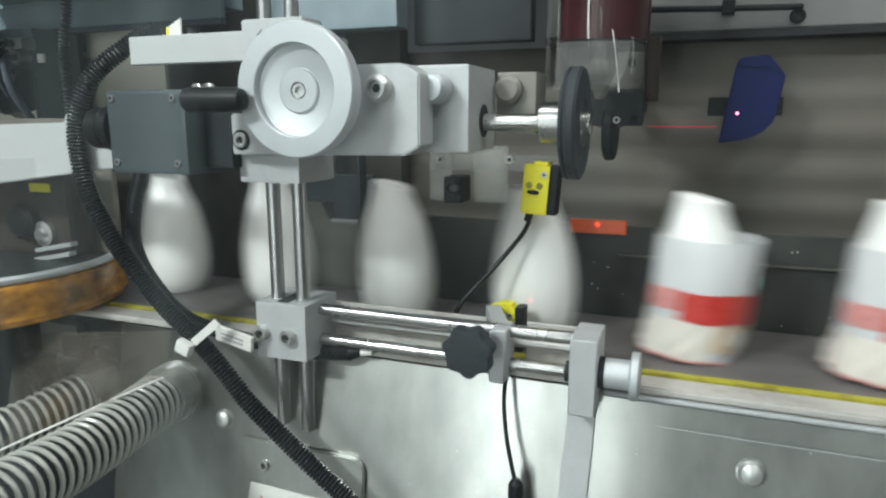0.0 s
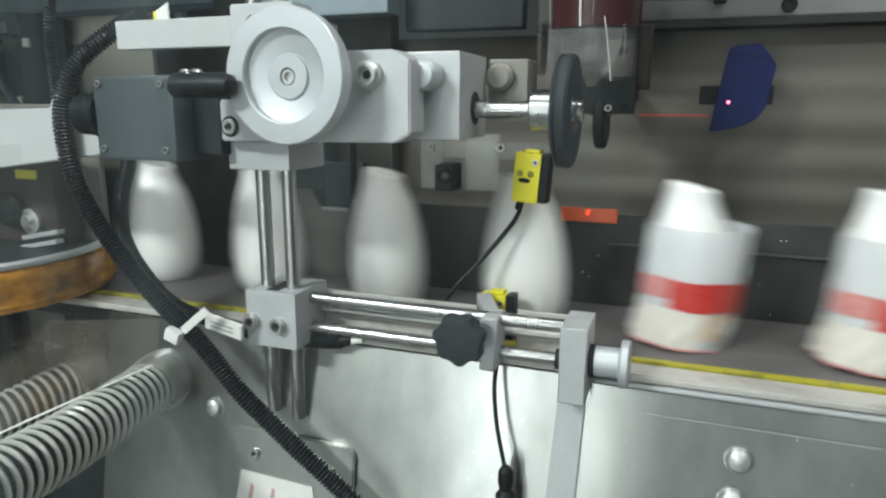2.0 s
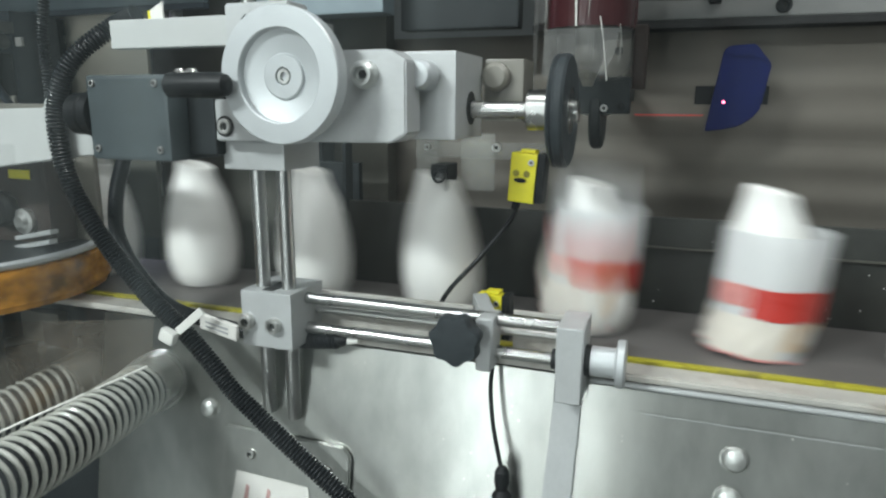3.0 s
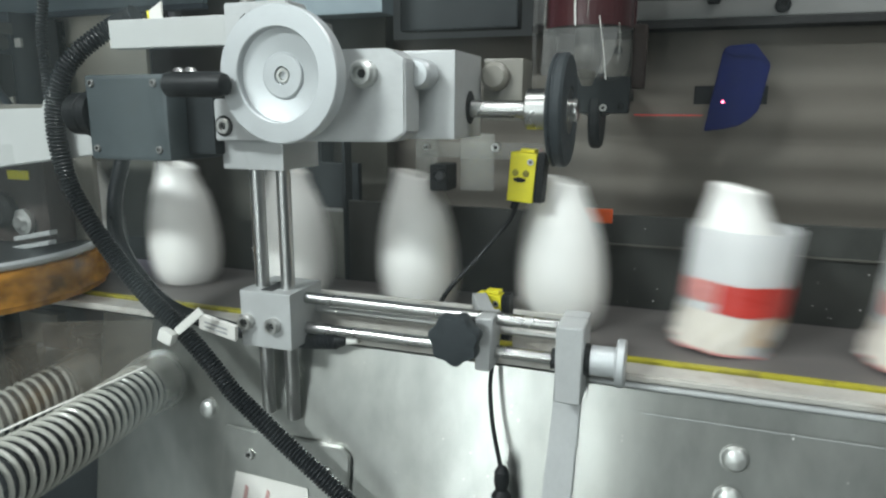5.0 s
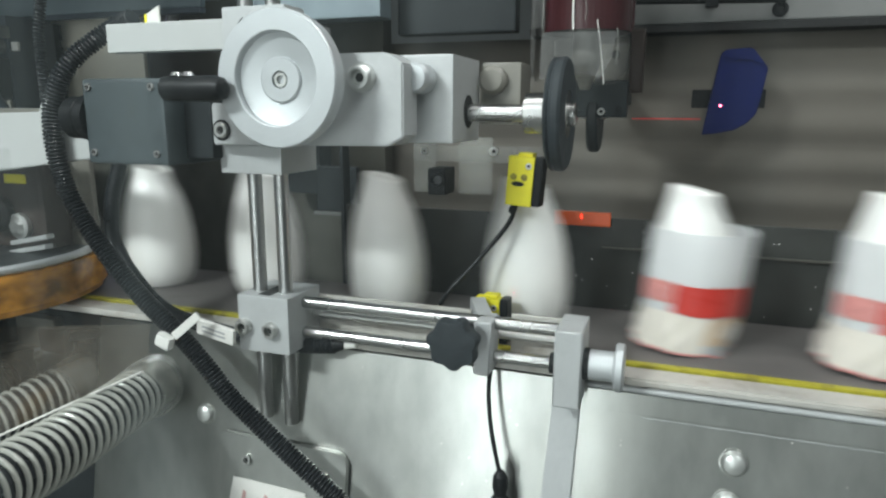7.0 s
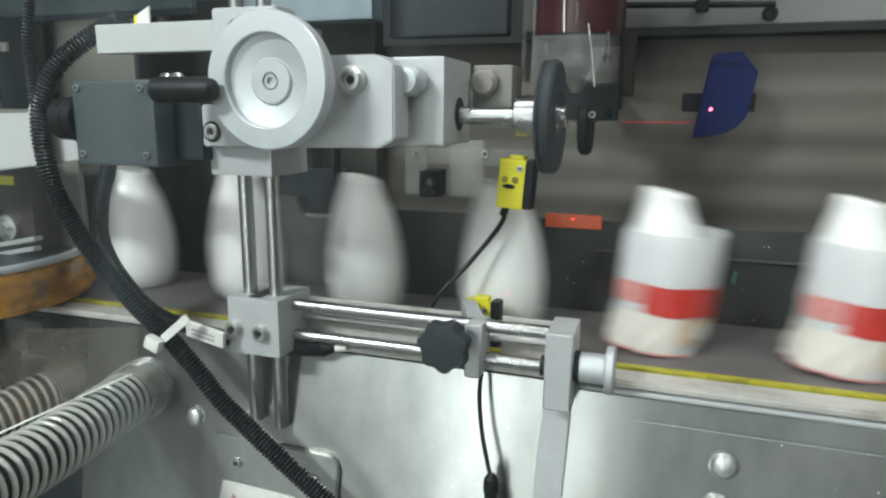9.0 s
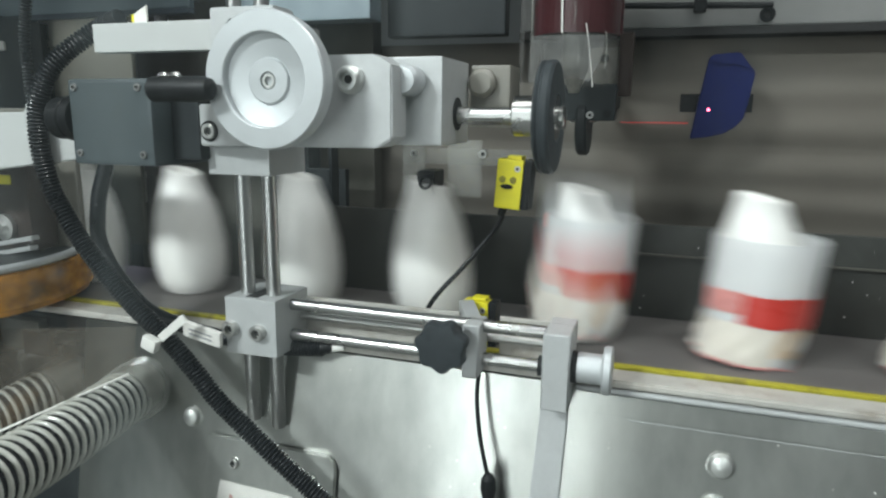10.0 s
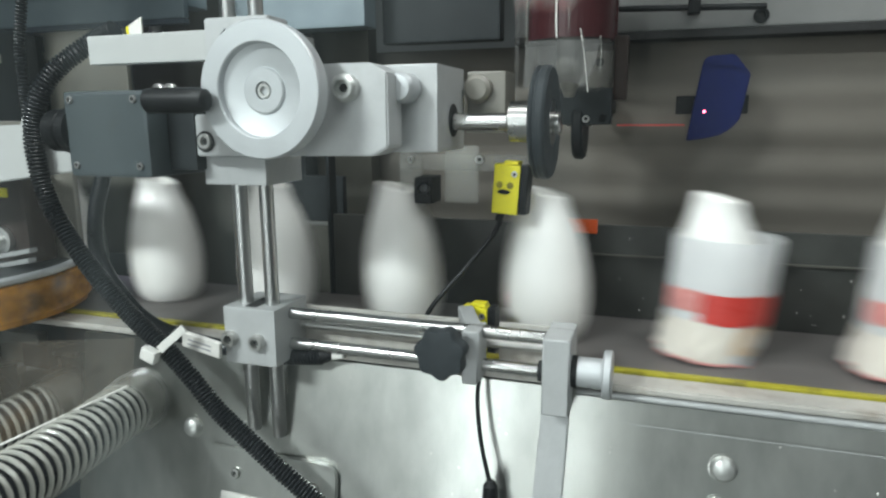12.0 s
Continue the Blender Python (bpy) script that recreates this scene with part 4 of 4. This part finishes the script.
def build_turret():
    t = thing("feed_turret", (-0.682, 0.45, 0), "feed turret with amber scroll disc, steel rim and dark column", "turret")
    part("amber_disc", lathe([(0, 0.003), (0.125, 0.003), (0.137, 0.006), (0.1395, 0.012), (0.1385, 0.017), (0.1395, 0.022), (0.1390, 0.036), (0.137, 0.042), (0.134, 0.044), (0, 0.044)], seg=72), AMBER, t, "glossy amber plastic disc")
    part("steel_rim", lathe([(0.128, 0.0445), (0.1345, 0.0445), (0.1365, 0.0465), (0.1365, 0.0495), (0.1345, 0.0515), (0.1305, 0.0515), (0.128, 0.0505)], seg=72), ALU_TURNED, t)
    part("top_plate", lathe([(0, 0.0445), (0.1278, 0.0445), (0.1278, 0.0500), (0, 0.0500)], seg=64), DARKMACH, t, "dark top plate inside the rim")
    part("column", box(-0.09, 0.097, 0.031, 0.062, 0.0502, 0.150, 0.006), BROWN, t, "dark brown housing")
    part("clear_guard", lathe([(0.1298, 0.052), (0.1298, 0.155), (0.1275, 0.155), (0.1275, 0.052)], seg=64), CLEAR, t, "clear acrylic guard ring")
    part("rear_guard", box(-0.3, 0.125, 0.064, 0.070, 0.0502, 0.19, 0.002), HAZE, t, "grey-beige cloudy guard")
    for z, w in ((0.0535, 0.0), (0.0635, 0.003)):
        clip = part("clip", box(-0.025, 0.025, -0.0045, 0.0045, -0.0022, 0.0022, 0.001), ALU, t, "bright flat clip")
        clip.matrix_basis = pose(0.088 + w, 0.019, z, 0, -11, 0)
    part("nut", lathe([(0, 0.010), (0.006, 0.010), (0.009, 0.006), (0.013, 0.005), (0.013, 0)], (0.066, 0.0305, 0.074), (0.066, -1, 0.074), 20), SCREW, t)
    part("knob", lathe([(0, 0.012), (0.014, 0.012), (0.018, 0.008), (0.018, 0)], (0.040, 0.0305, 0.085), (0.040, -1, 0.085), 24), BLACK, t, "black clamp knob")
    part("sticker", box(0.050, 0.078, 0.029, 0.0305, 0.1165, 0.1255, 0.0008), SENSOR, t, "yellow sticker")
    part("shaft", rod((0, 0, -0.9), (0, 0, 0.0035), 0.03), DARKMACH, t)
    b = thing("machine_pedestal", (0, 0, 0), "cluttered dark drive base under the turret", "machine base")
    part("bed", box(-1.6, -0.45, 0.535, 0.60, -0.9, -0.125, 0.004), DARKMACH, b)
    part("apron", box(-1.6, -0.520, 0.479, 0.534, -0.9, -0.16, 0.004), DARKMACH, b)
    part("bearing", lathe([(0, 0), (0.03, 0), (0.03, 0.03), (0.02, 0.045), (0, 0.045)], (-0.60, 0.565, -0.1249), (-0.60, 0.565, 1), 32), SCREW, b)
    part("bearing", lathe([(0, 0), (0.022, 0), (0.022, 0.04), (0.012, 0.055), (0, 0.055)], (-0.69, 0.57, -0.1249), (-0.69, 0.57, 1), 32), STEEL, b)
    part("strut", rod((-0.62, 0.50, -0.129), (-0.47, 0.505, -0.02), 0.006), SCREW, b)
    part("strut", rod((-0.55, 0.49, -0.125), (-0.47, 0.495, -0.02), 0.008), BROWN, b)
    part("block", box(-0.52, -0.47, 0.50, 0.55, -0.1249, -0.03, 0.004), BROWN, b)


# ---- hoses and cables ----
def spiral_hose(name, a, b, r, turns):
    """A suction hose: a dark wall with a raised pale spiral round it, and a ribbed clear cuff over a dull spigot at its far end."""
    t = thing(name, (0, 0, 0), "suction hose with grey spiral ribs and clear cuff", "hose", "suction hoses")
    a, b = Vector(a), Vector(b)
    sag = Vector((0, 0, -0.004))
    d = (b - a).normalized()
    line = spline([a, (a + b) / 2 + sag, b], 60)
    part("wall", sweep(line, r * 0.85, 28), HOSE_WALL, t, "smoky hose wall")
    path = []
    n = turns * 26
    centre = spline([a, (a + b) / 2 + sag, b], n)
    u = d.cross(Vector((0, 0, 1))).normalized()
    v = d.cross(u)
    for k in range(n):
        g = 2 * math.pi * turns * k / (n - 1)
        path.append(centre[k] + r * 0.93 * (math.cos(g) * u - math.sin(g) * v))
    part("spiral", sweep(path, r * 0.076, 8), RIBS, t, "pale grey spiral rib")
    e = b - d * 0.006
    prof = [(r * 0.98, 0), (r * 1.07, 0.001)]
    for k in range(4):
        h = 0.017 + 0.006 * k
        prof += [(r * 1.07, h), (r * 1.15, h + 0.001), (r * 1.15, h + 0.003), (r * 1.07, h + 0.0042)]
    prof += [(r * 1.07, 0.042), (r * 0.95, 0.043), (r * 0.93, 0.041), (r * 0.96, 0.001)]
    part("cuff", lathe(prof, e, e + d, 48), CUFF, t, "clear ribbed plastic cuff")
    part("spigot", lathe([(0, 0), (r * 0.86, 0), (r * 0.88, 0.004), (r * 0.88, 0.032), (r * 0.80, 0.035), (0, 0.035)], b + d * 0.0005, b + d, 36), SPIGOT, t, "dull beige spigot inside the cuff")
    return t


def build_hoses():
    spiral_hose("suction_hose", (-0.3835, 0.2090, -0.0403), (-0.4343, 0.430, -0.0590), 0.0240, 25)
    spiral_hose("suction_hose", (-0.5718, 0.3375, -0.0901), (-0.5577, 0.455, -0.0835), 0.0240, 14)
    spiral_hose("suction_hose", (-0.6880, 0.3950, -0.1127), (-0.6889, 0.500, -0.1103), 0.0240, 12)
    s = thing("acrylic_sheet", (0, 0, 0), "oil-stained clear acrylic sheet lying over the hoses", "sheet")
    part("edge", sweep(spline([(-0.5647, 0.345, -0.1038), (-0.5199, 0.355, -0.0802), (-0.387, 0.388, -0.015)], 20), 0.0011, 8), PAPER, s)
    bm = bmesh.new()
    corners = [(-0.545, 0.360, -0.0905), (-0.366, 0.372, -0.0035), (-0.412, 0.425, 0.0085), (-0.604, 0.425, -0.0160)]
    lower = [bm.verts.new(c) for c in corners]
    upper = [bm.verts.new((x, y + 0.0006, z + 0.0012)) for x, y, z in corners]
    bm.faces.new(lower), bm.faces.new(upper)
    for k in range(4):
        bm.faces.new((lower[k], lower[(k + 1) % 4], upper[(k + 1) % 4], upper[k]))
    part("sheet", bm, STAINED, s, "oil-stained clear acrylic sheet", False)
    c = thing("conduit", (0, 0, 0), "black corrugated cable conduit hanging in a long curve", "conduit", "conduits")
    pts = [(-0.4210, 0.446, 0.2610), (-0.4280, 0.446, 0.2583), (-0.4450, 0.444, 0.2513), (-0.4545, 0.436, 0.2423), (-0.4650, 0.428, 0.2312), (-0.4745, 0.422, 0.2178), (-0.4827, 0.42, 0.2022),
           (-0.4890, 0.42, 0.1863), (-0.4910, 0.42, 0.1701), (-0.4899, 0.42, 0.1537), (-0.4871, 0.42, 0.1396), (-0.4810, 0.42, 0.1207), (-0.4702, 0.42, 0.1019),
           (-0.4574, 0.42, 0.0832), (-0.4335, 0.42, 0.0556), (-0.4104, 0.42, 0.0331), (-0.3931, 0.42, 0.0191), (-0.3718, 0.42, 0.0018), (-0.3510, 0.42, -0.0187),
           (-0.3295, 0.42, -0.0417), (-0.3035, 0.42, -0.0625), (-0.2770, 0.42, -0.0829), (-0.2495, 0.42, -0.1027), (-0.2325, 0.42, -0.1152), (-0.2074, 0.42, -0.1356)]
    part("conduit", corrugated(pts, 0.0070, 0.0009, 0.0032), CONDUIT, c)
    part("coiled_lead", corrugated([(-0.5190, 0.45, 0.3192), (-0.5206, 0.45, 0.2903), (-0.5257, 0.45, 0.2675), (-0.5291, 0.45, 0.2513), (-0.5294, 0.45, 0.2299), (-0.5294, 0.45, 0.1949)], 0.0042, 0.0008, 0.0030, 10), CONDUIT, c, "thin coiled lead")
    c = thing("conduit", (0, 0, 0), "black smooth cable from the motor down to the conduit", "conduit", "conduits")
    pts = [(-0.4475, 0.447, 0.1520), (-0.4525, 0.447, 0.1359), (-0.4598, 0.447, 0.1185), (-0.4644, 0.447, 0.0982), (-0.4651, 0.447, 0.0779), (-0.4568, 0.447, 0.0579),
           (-0.4458, 0.447, 0.0432), (-0.4329, 0.447, 0.0298), (-0.4203, 0.447, 0.0195), (-0.4052, 0.450, 0.0107), (-0.3860, 0.458, 0.0020), (-0.3650, 0.464, -0.0040), (-0.3400, 0.464, -0.0065), (-0.2950, 0.464, -0.0064)]
    part("conduit", sweep(spline(pts, 90), 0.0064, 16), CONDUIT, c)
    part("sleeve_end", corrugated([(-0.2950, 0.464, -0.0064), (-0.2820, 0.464, -0.0056), (-0.2680, 0.464, -0.0040), (-0.2560, 0.464, -0.0026)], 0.0070, 0.0007, 0.0030), CONDUIT, c, "corrugated end of the cable sleeve")
    part("end_taper", lathe([(0.0066, 0), (0.0050, 0.006), (0.0034, 0.010), (0, 0.010)], (-0.2565, 0.464, -0.0026), (-0.2400, 0.4636, 0.0002), 20), BLACK, c)
    part("ferrule", rod((-0.2500, 0.464, -0.0025), (-0.2360, 0.4635, 0.0005), 0.0032), NYLON, c)
    z = thing("cable_tie", (0, 0, 0), "white nylon cable tie with a paper tag", "cable tie")
    head = part("head", box(-0.0070, 0.0070, -0.0040, 0.0040, -0.0055, 0.0055, 0.0026), NYLON, z)
    head.matrix_basis = pose(-0.3765, 0.4030, 0.0068, 0, 20, 0)
    strap = part("strap", box(-0.0150, 0.0150, -0.0010, 0.0010, -0.0034, 0.0034, 0.0006), NYLON, z)
    strap.matrix_basis = pose(-0.3585, 0.4080, 0.0200, 0, -40, 8)
    tag = part("tag", box(-0.018, 0.018, -0.002, 0.002, -0.0068, 0.0068, 0.001), PAPER, z, "white paper tag with grey print")
    tag.matrix_basis = pose(-0.344, 0.425, 0.0115, 8, 11, 0)
    for k in range(2):
        part("print", box(-0.012, 0.010, -0.0024, -0.0021, 0.001 - 0.004 * k, 0.0025 - 0.004 * k, 0), PRINT_GREY, tag, "grey bar of print")


# ---- bottles and sleeves ----
PITCH, RATE, START = 0.1378, 8.4300, 0.2034
BOTTLE_Y = 0.574
DRIFT = [(0, -0.0138), (0.1, -0.0117), (0.2, -0.0086), (0.5, -0.0021), (1, 0.0005), (1.5, 0.0134), (2, 0.0056), (2.5, 0.0047), (3, 0.0070), (3.1, 0.0065), (3.2, 0.0090), (4.8, 0.0023), (4.9, 0.0024), (5, 0.0031), (5.5, 0.0000), (6, -0.0057), (6.5, -0.0032), (7, -0.0077), (7.1, -0.0107), (7.2, -0.0113), (8.8, -0.0052), (8.9, -0.0053), (9, -0.0028), (9.5, 0.0039), (10, 0.0098), (10.5, 0.0093), (11, 0.0061), (11.5, 0.0054), (11.9, -0.0022), (12, 0.0005)]


def drift(t):
    for (t0, d0), (t1, d1) in zip(DRIFT, DRIFT[1:]):
        if t <= t1:
            return d0 + (d1 - d0) * (t - t0) / (t1 - t0)
    return DRIFT[-1][1]


def bottle_x(k, t):
    return PITCH * (RATE * t + START + k) + drift(t)


def bottle_y(x):
    """The lane runs a little towards the front edge of the belt beyond the turret."""
    return BOTTLE_Y - 0.042 * min(0.65, max(0.0, x + 0.3))


def build_bottle():
    b = thing("bottle", (0, BOTTLE_Y, 0), "white pear-shaped plastic bottle without a cap, on the belt", "bottle", "bottles on the conveyor")
    prof = [(0, 0.002), (0.020, 0.002), (0.022, 0.0), (0.0265, 0.001), (0.0315, 0.007), (0.0350, 0.018), (0.0366, 0.032), (0.0367, 0.046), (0.0355, 0.062), (0.0325, 0.080), (0.0284, 0.097), (0.0242, 0.111), (0.0218, 0.1195)]
    rim = [(0.0218, 0.1197), (0.0200, 0.126), (0.0191, 0.1315), (0.0186, 0.1340), (0.0172, 0.1355), (0.0158, 0.134), (0.0158, 0.120), (0, 0.118)]
    for name, pr in (("body", prof), ("neck", rim)):
        bm = lathe(pr, seg=40)
        for v in bm.verts:
            v.co.x -= 0.035 * v.co.z
            # the mouth is cut at a slant
            up = min(1.0, max(0.0, (v.co.z - 0.095) / 0.036))
            v.co.z -= up * (0.0085 + 0.25 * v.co.x)
        part(name, bm, MILK, b)
    return b


def sleeve_band(z0, z1, a0, a1, r, seg, steps=2, skew=0.085):
    """A piece of the film tube between two heights and two angles; the tube flares and is creased flat at two sides."""
    bm = bmesh.new()
    rows = []
    for j in range(steps + 1):
        z = z0 + (z1 - z0) * j / steps
        row = []
        for i in range(seg + 1):
            a = radians(a0 + (a1 - a0) * i / seg)
            crease = 1 + 0.035 * max(0, math.cos(2 * (a - 0.5))) ** 8 + 0.010 * (1 + math.sin(5 * a + 40 * z))
            flare = 0.99 + 0.025 * (z / 0.097) ** 2
            slack = max(0.0, 1 - z / 0.034)
            crease += slack ** 0.5 * (0.035 * math.sin(7 * a + 110 * z) + 0.028 * math.sin(13 * a - 260 * z) - 0.03)
            row.append(bm.verts.new((r * crease * flare * math.cos(a) + skew * (z - 0.05) - 0.0045 * slack, r * crease * flare * math.sin(a), z + (0.0005 * math.sin(6 * a + 30 * z) if 0.004 < z < 0.09 else 0) - 0.008 * math.cos(a) * (0.32 - 1.6 * z))))
        rows.append(row)
    for p, q in zip(rows, rows[1:]):
        for i in range(seg):
            bm.faces.new((p[i], p[i + 1], q[i + 1], q[i]))
    return bm


def build_sleeve():
    s = thing("label_sleeve", (0, BOTTLE_Y, 0), "loose white shrink sleeve with red band and tan print", "sleeve", "label sleeves")
    part("film", sleeve_band(0.001, 0.097, 0, 360, 0.0378, 112, 26), FILM, s)
    part("red_band", sleeve_band(0.0335, 0.0570, -113, 30, 0.0386, 44, 4), FILM_RED, s, "red printed band")
    part("side_print", sleeve_band(0.0400, 0.0570, -165, -114, 0.0385, 16, 3), FILM_PINK, s, "pale red print")
    part("tan_print", sleeve_band(0.0100, 0.0320, -66, -2, 0.0386, 24, 8), FILM_TAN, s, "tan printed picture field")
    part("cream_field", sleeve_band(0.0028, 0.0330, -200, -67, 0.0385, 48, 10), FILM_CREAM, s, "cream printed field")
    part("hem", sleeve_band(0.0010, 0.0026, -180, 40, 0.0384, 40), FILM_PINK, s, "thin red hem")
    return s


FIRST, LAST = -109, 3
DROP_FROM = -0.084
bottle = build_bottle()
sleeve = build_sleeve()
bottles = [bottle] + [copy_thing(bottle, Matrix.Translation((0, BOTTLE_Y, 0))) for _ in range(LAST - FIRST)]
sleeves = [sleeve] + [copy_thing(sleeve, Matrix.Translation((0, BOTTLE_Y, 0))) for _ in range(LAST - FIRST)]

build_hall()
build_back()
build_pane()
build_conveyor()
build_fascia()
build_stand()
build_handwheel()
build_mandrel()
build_sensors()
build_motor()
build_far_light()
build_turret()
build_clutter()
build_hoses()


def motions():
    # the shutter lifts for an instant once for each bottle
    rows = []
    for g in range(round(12.0 * FPS) + 1):
        t = g / FPS
        off = (bottle_x(0, t) + 0.0024 + PITCH / 2) % PITCH - PITCH / 2
        lift = 0.28 * min(1.0, max(0.0, (0.0080 - abs(off)) / 0.004))
        rows.append((t, Matrix.Translation((0, 0, lift))))
    walk(shutter, rows)
    grid = [0.5 * i for i in range(25)]
    total = round(12.0 * FPS)
    drops = {}
    for k in range(FIRST, LAST + 1):
        drops[k] = next((f for f in range(-200, total + 400) if bottle_x(k, f / FPS) >= DROP_FROM), None)
    for n, k in enumerate(range(FIRST, LAST + 1)):
        near = [g / FPS for g in range(total + 1) if -0.45 < bottle_x(k, g / FPS) < 0.5]
        walk(bottles[n], [(t, Matrix.Translation((bottle_x(k, t), bottle_y(bottle_x(k, t)), 0))) for t in sorted(set(grid + near))])

        def waiting(level):
            return 0.300 + 0.1 * min(level, 1) + 0.003 * max(0, level - 1)

        keys = {}
        f = drops[k]
        if f > 0:
            # the stack of sleeves sinks by one step after each drop
            for j in range(k + 1, LAST + 1):
                g = drops[j]
                if g >= 0 and g <= total:
                    keys[g] = (-0.074, waiting(j - k))
                    if g + 2 <= total:
                        keys[g + 2] = (-0.074, waiting(j - k - 1))
            if not keys or min(keys) > 0:
                level = len([j for j in range(k + 1, LAST + 1) if drops[j] >= 0])
                keys[0] = (-0.074, waiting(level))
            keys[min(f - 1, total)] = (-0.074, 0.300)
            for g in (f, f + 1):
                if g <= total:
                    # a fast fall off the mandrel, then the film settles on the bottle
                    x = bottle_x(k, g / FPS)
                    fall = 0.018 + (-0.067 - x) / 0.017 * 0.28 if x < -0.067 else max(0.001, 0.8 * (-0.045 - x))
                    keys[g] = (max(x, -0.074), min(0.3, fall))
        start = max(0, f + 1 if f > 0 else 0)
        if f <= total:
            for g in range(f + 2, f + 16):
                if 0 <= g <= total:
                    keys[g] = (bottle_x(k, g / FPS), 0.001)
            for t in grid:
                if round(t * FPS) >= start + 1 or f <= 0:
                    keys[round(t * FPS)] = (bottle_x(k, t), 0.001)
        if total not in keys:
            keys[total] = keys[max(keys)]
        walk(sleeves[n], [(g / FPS, Matrix.Translation((x, bottle_y(x), z))) for g, (x, z) in sorted(keys.items())])


motions()
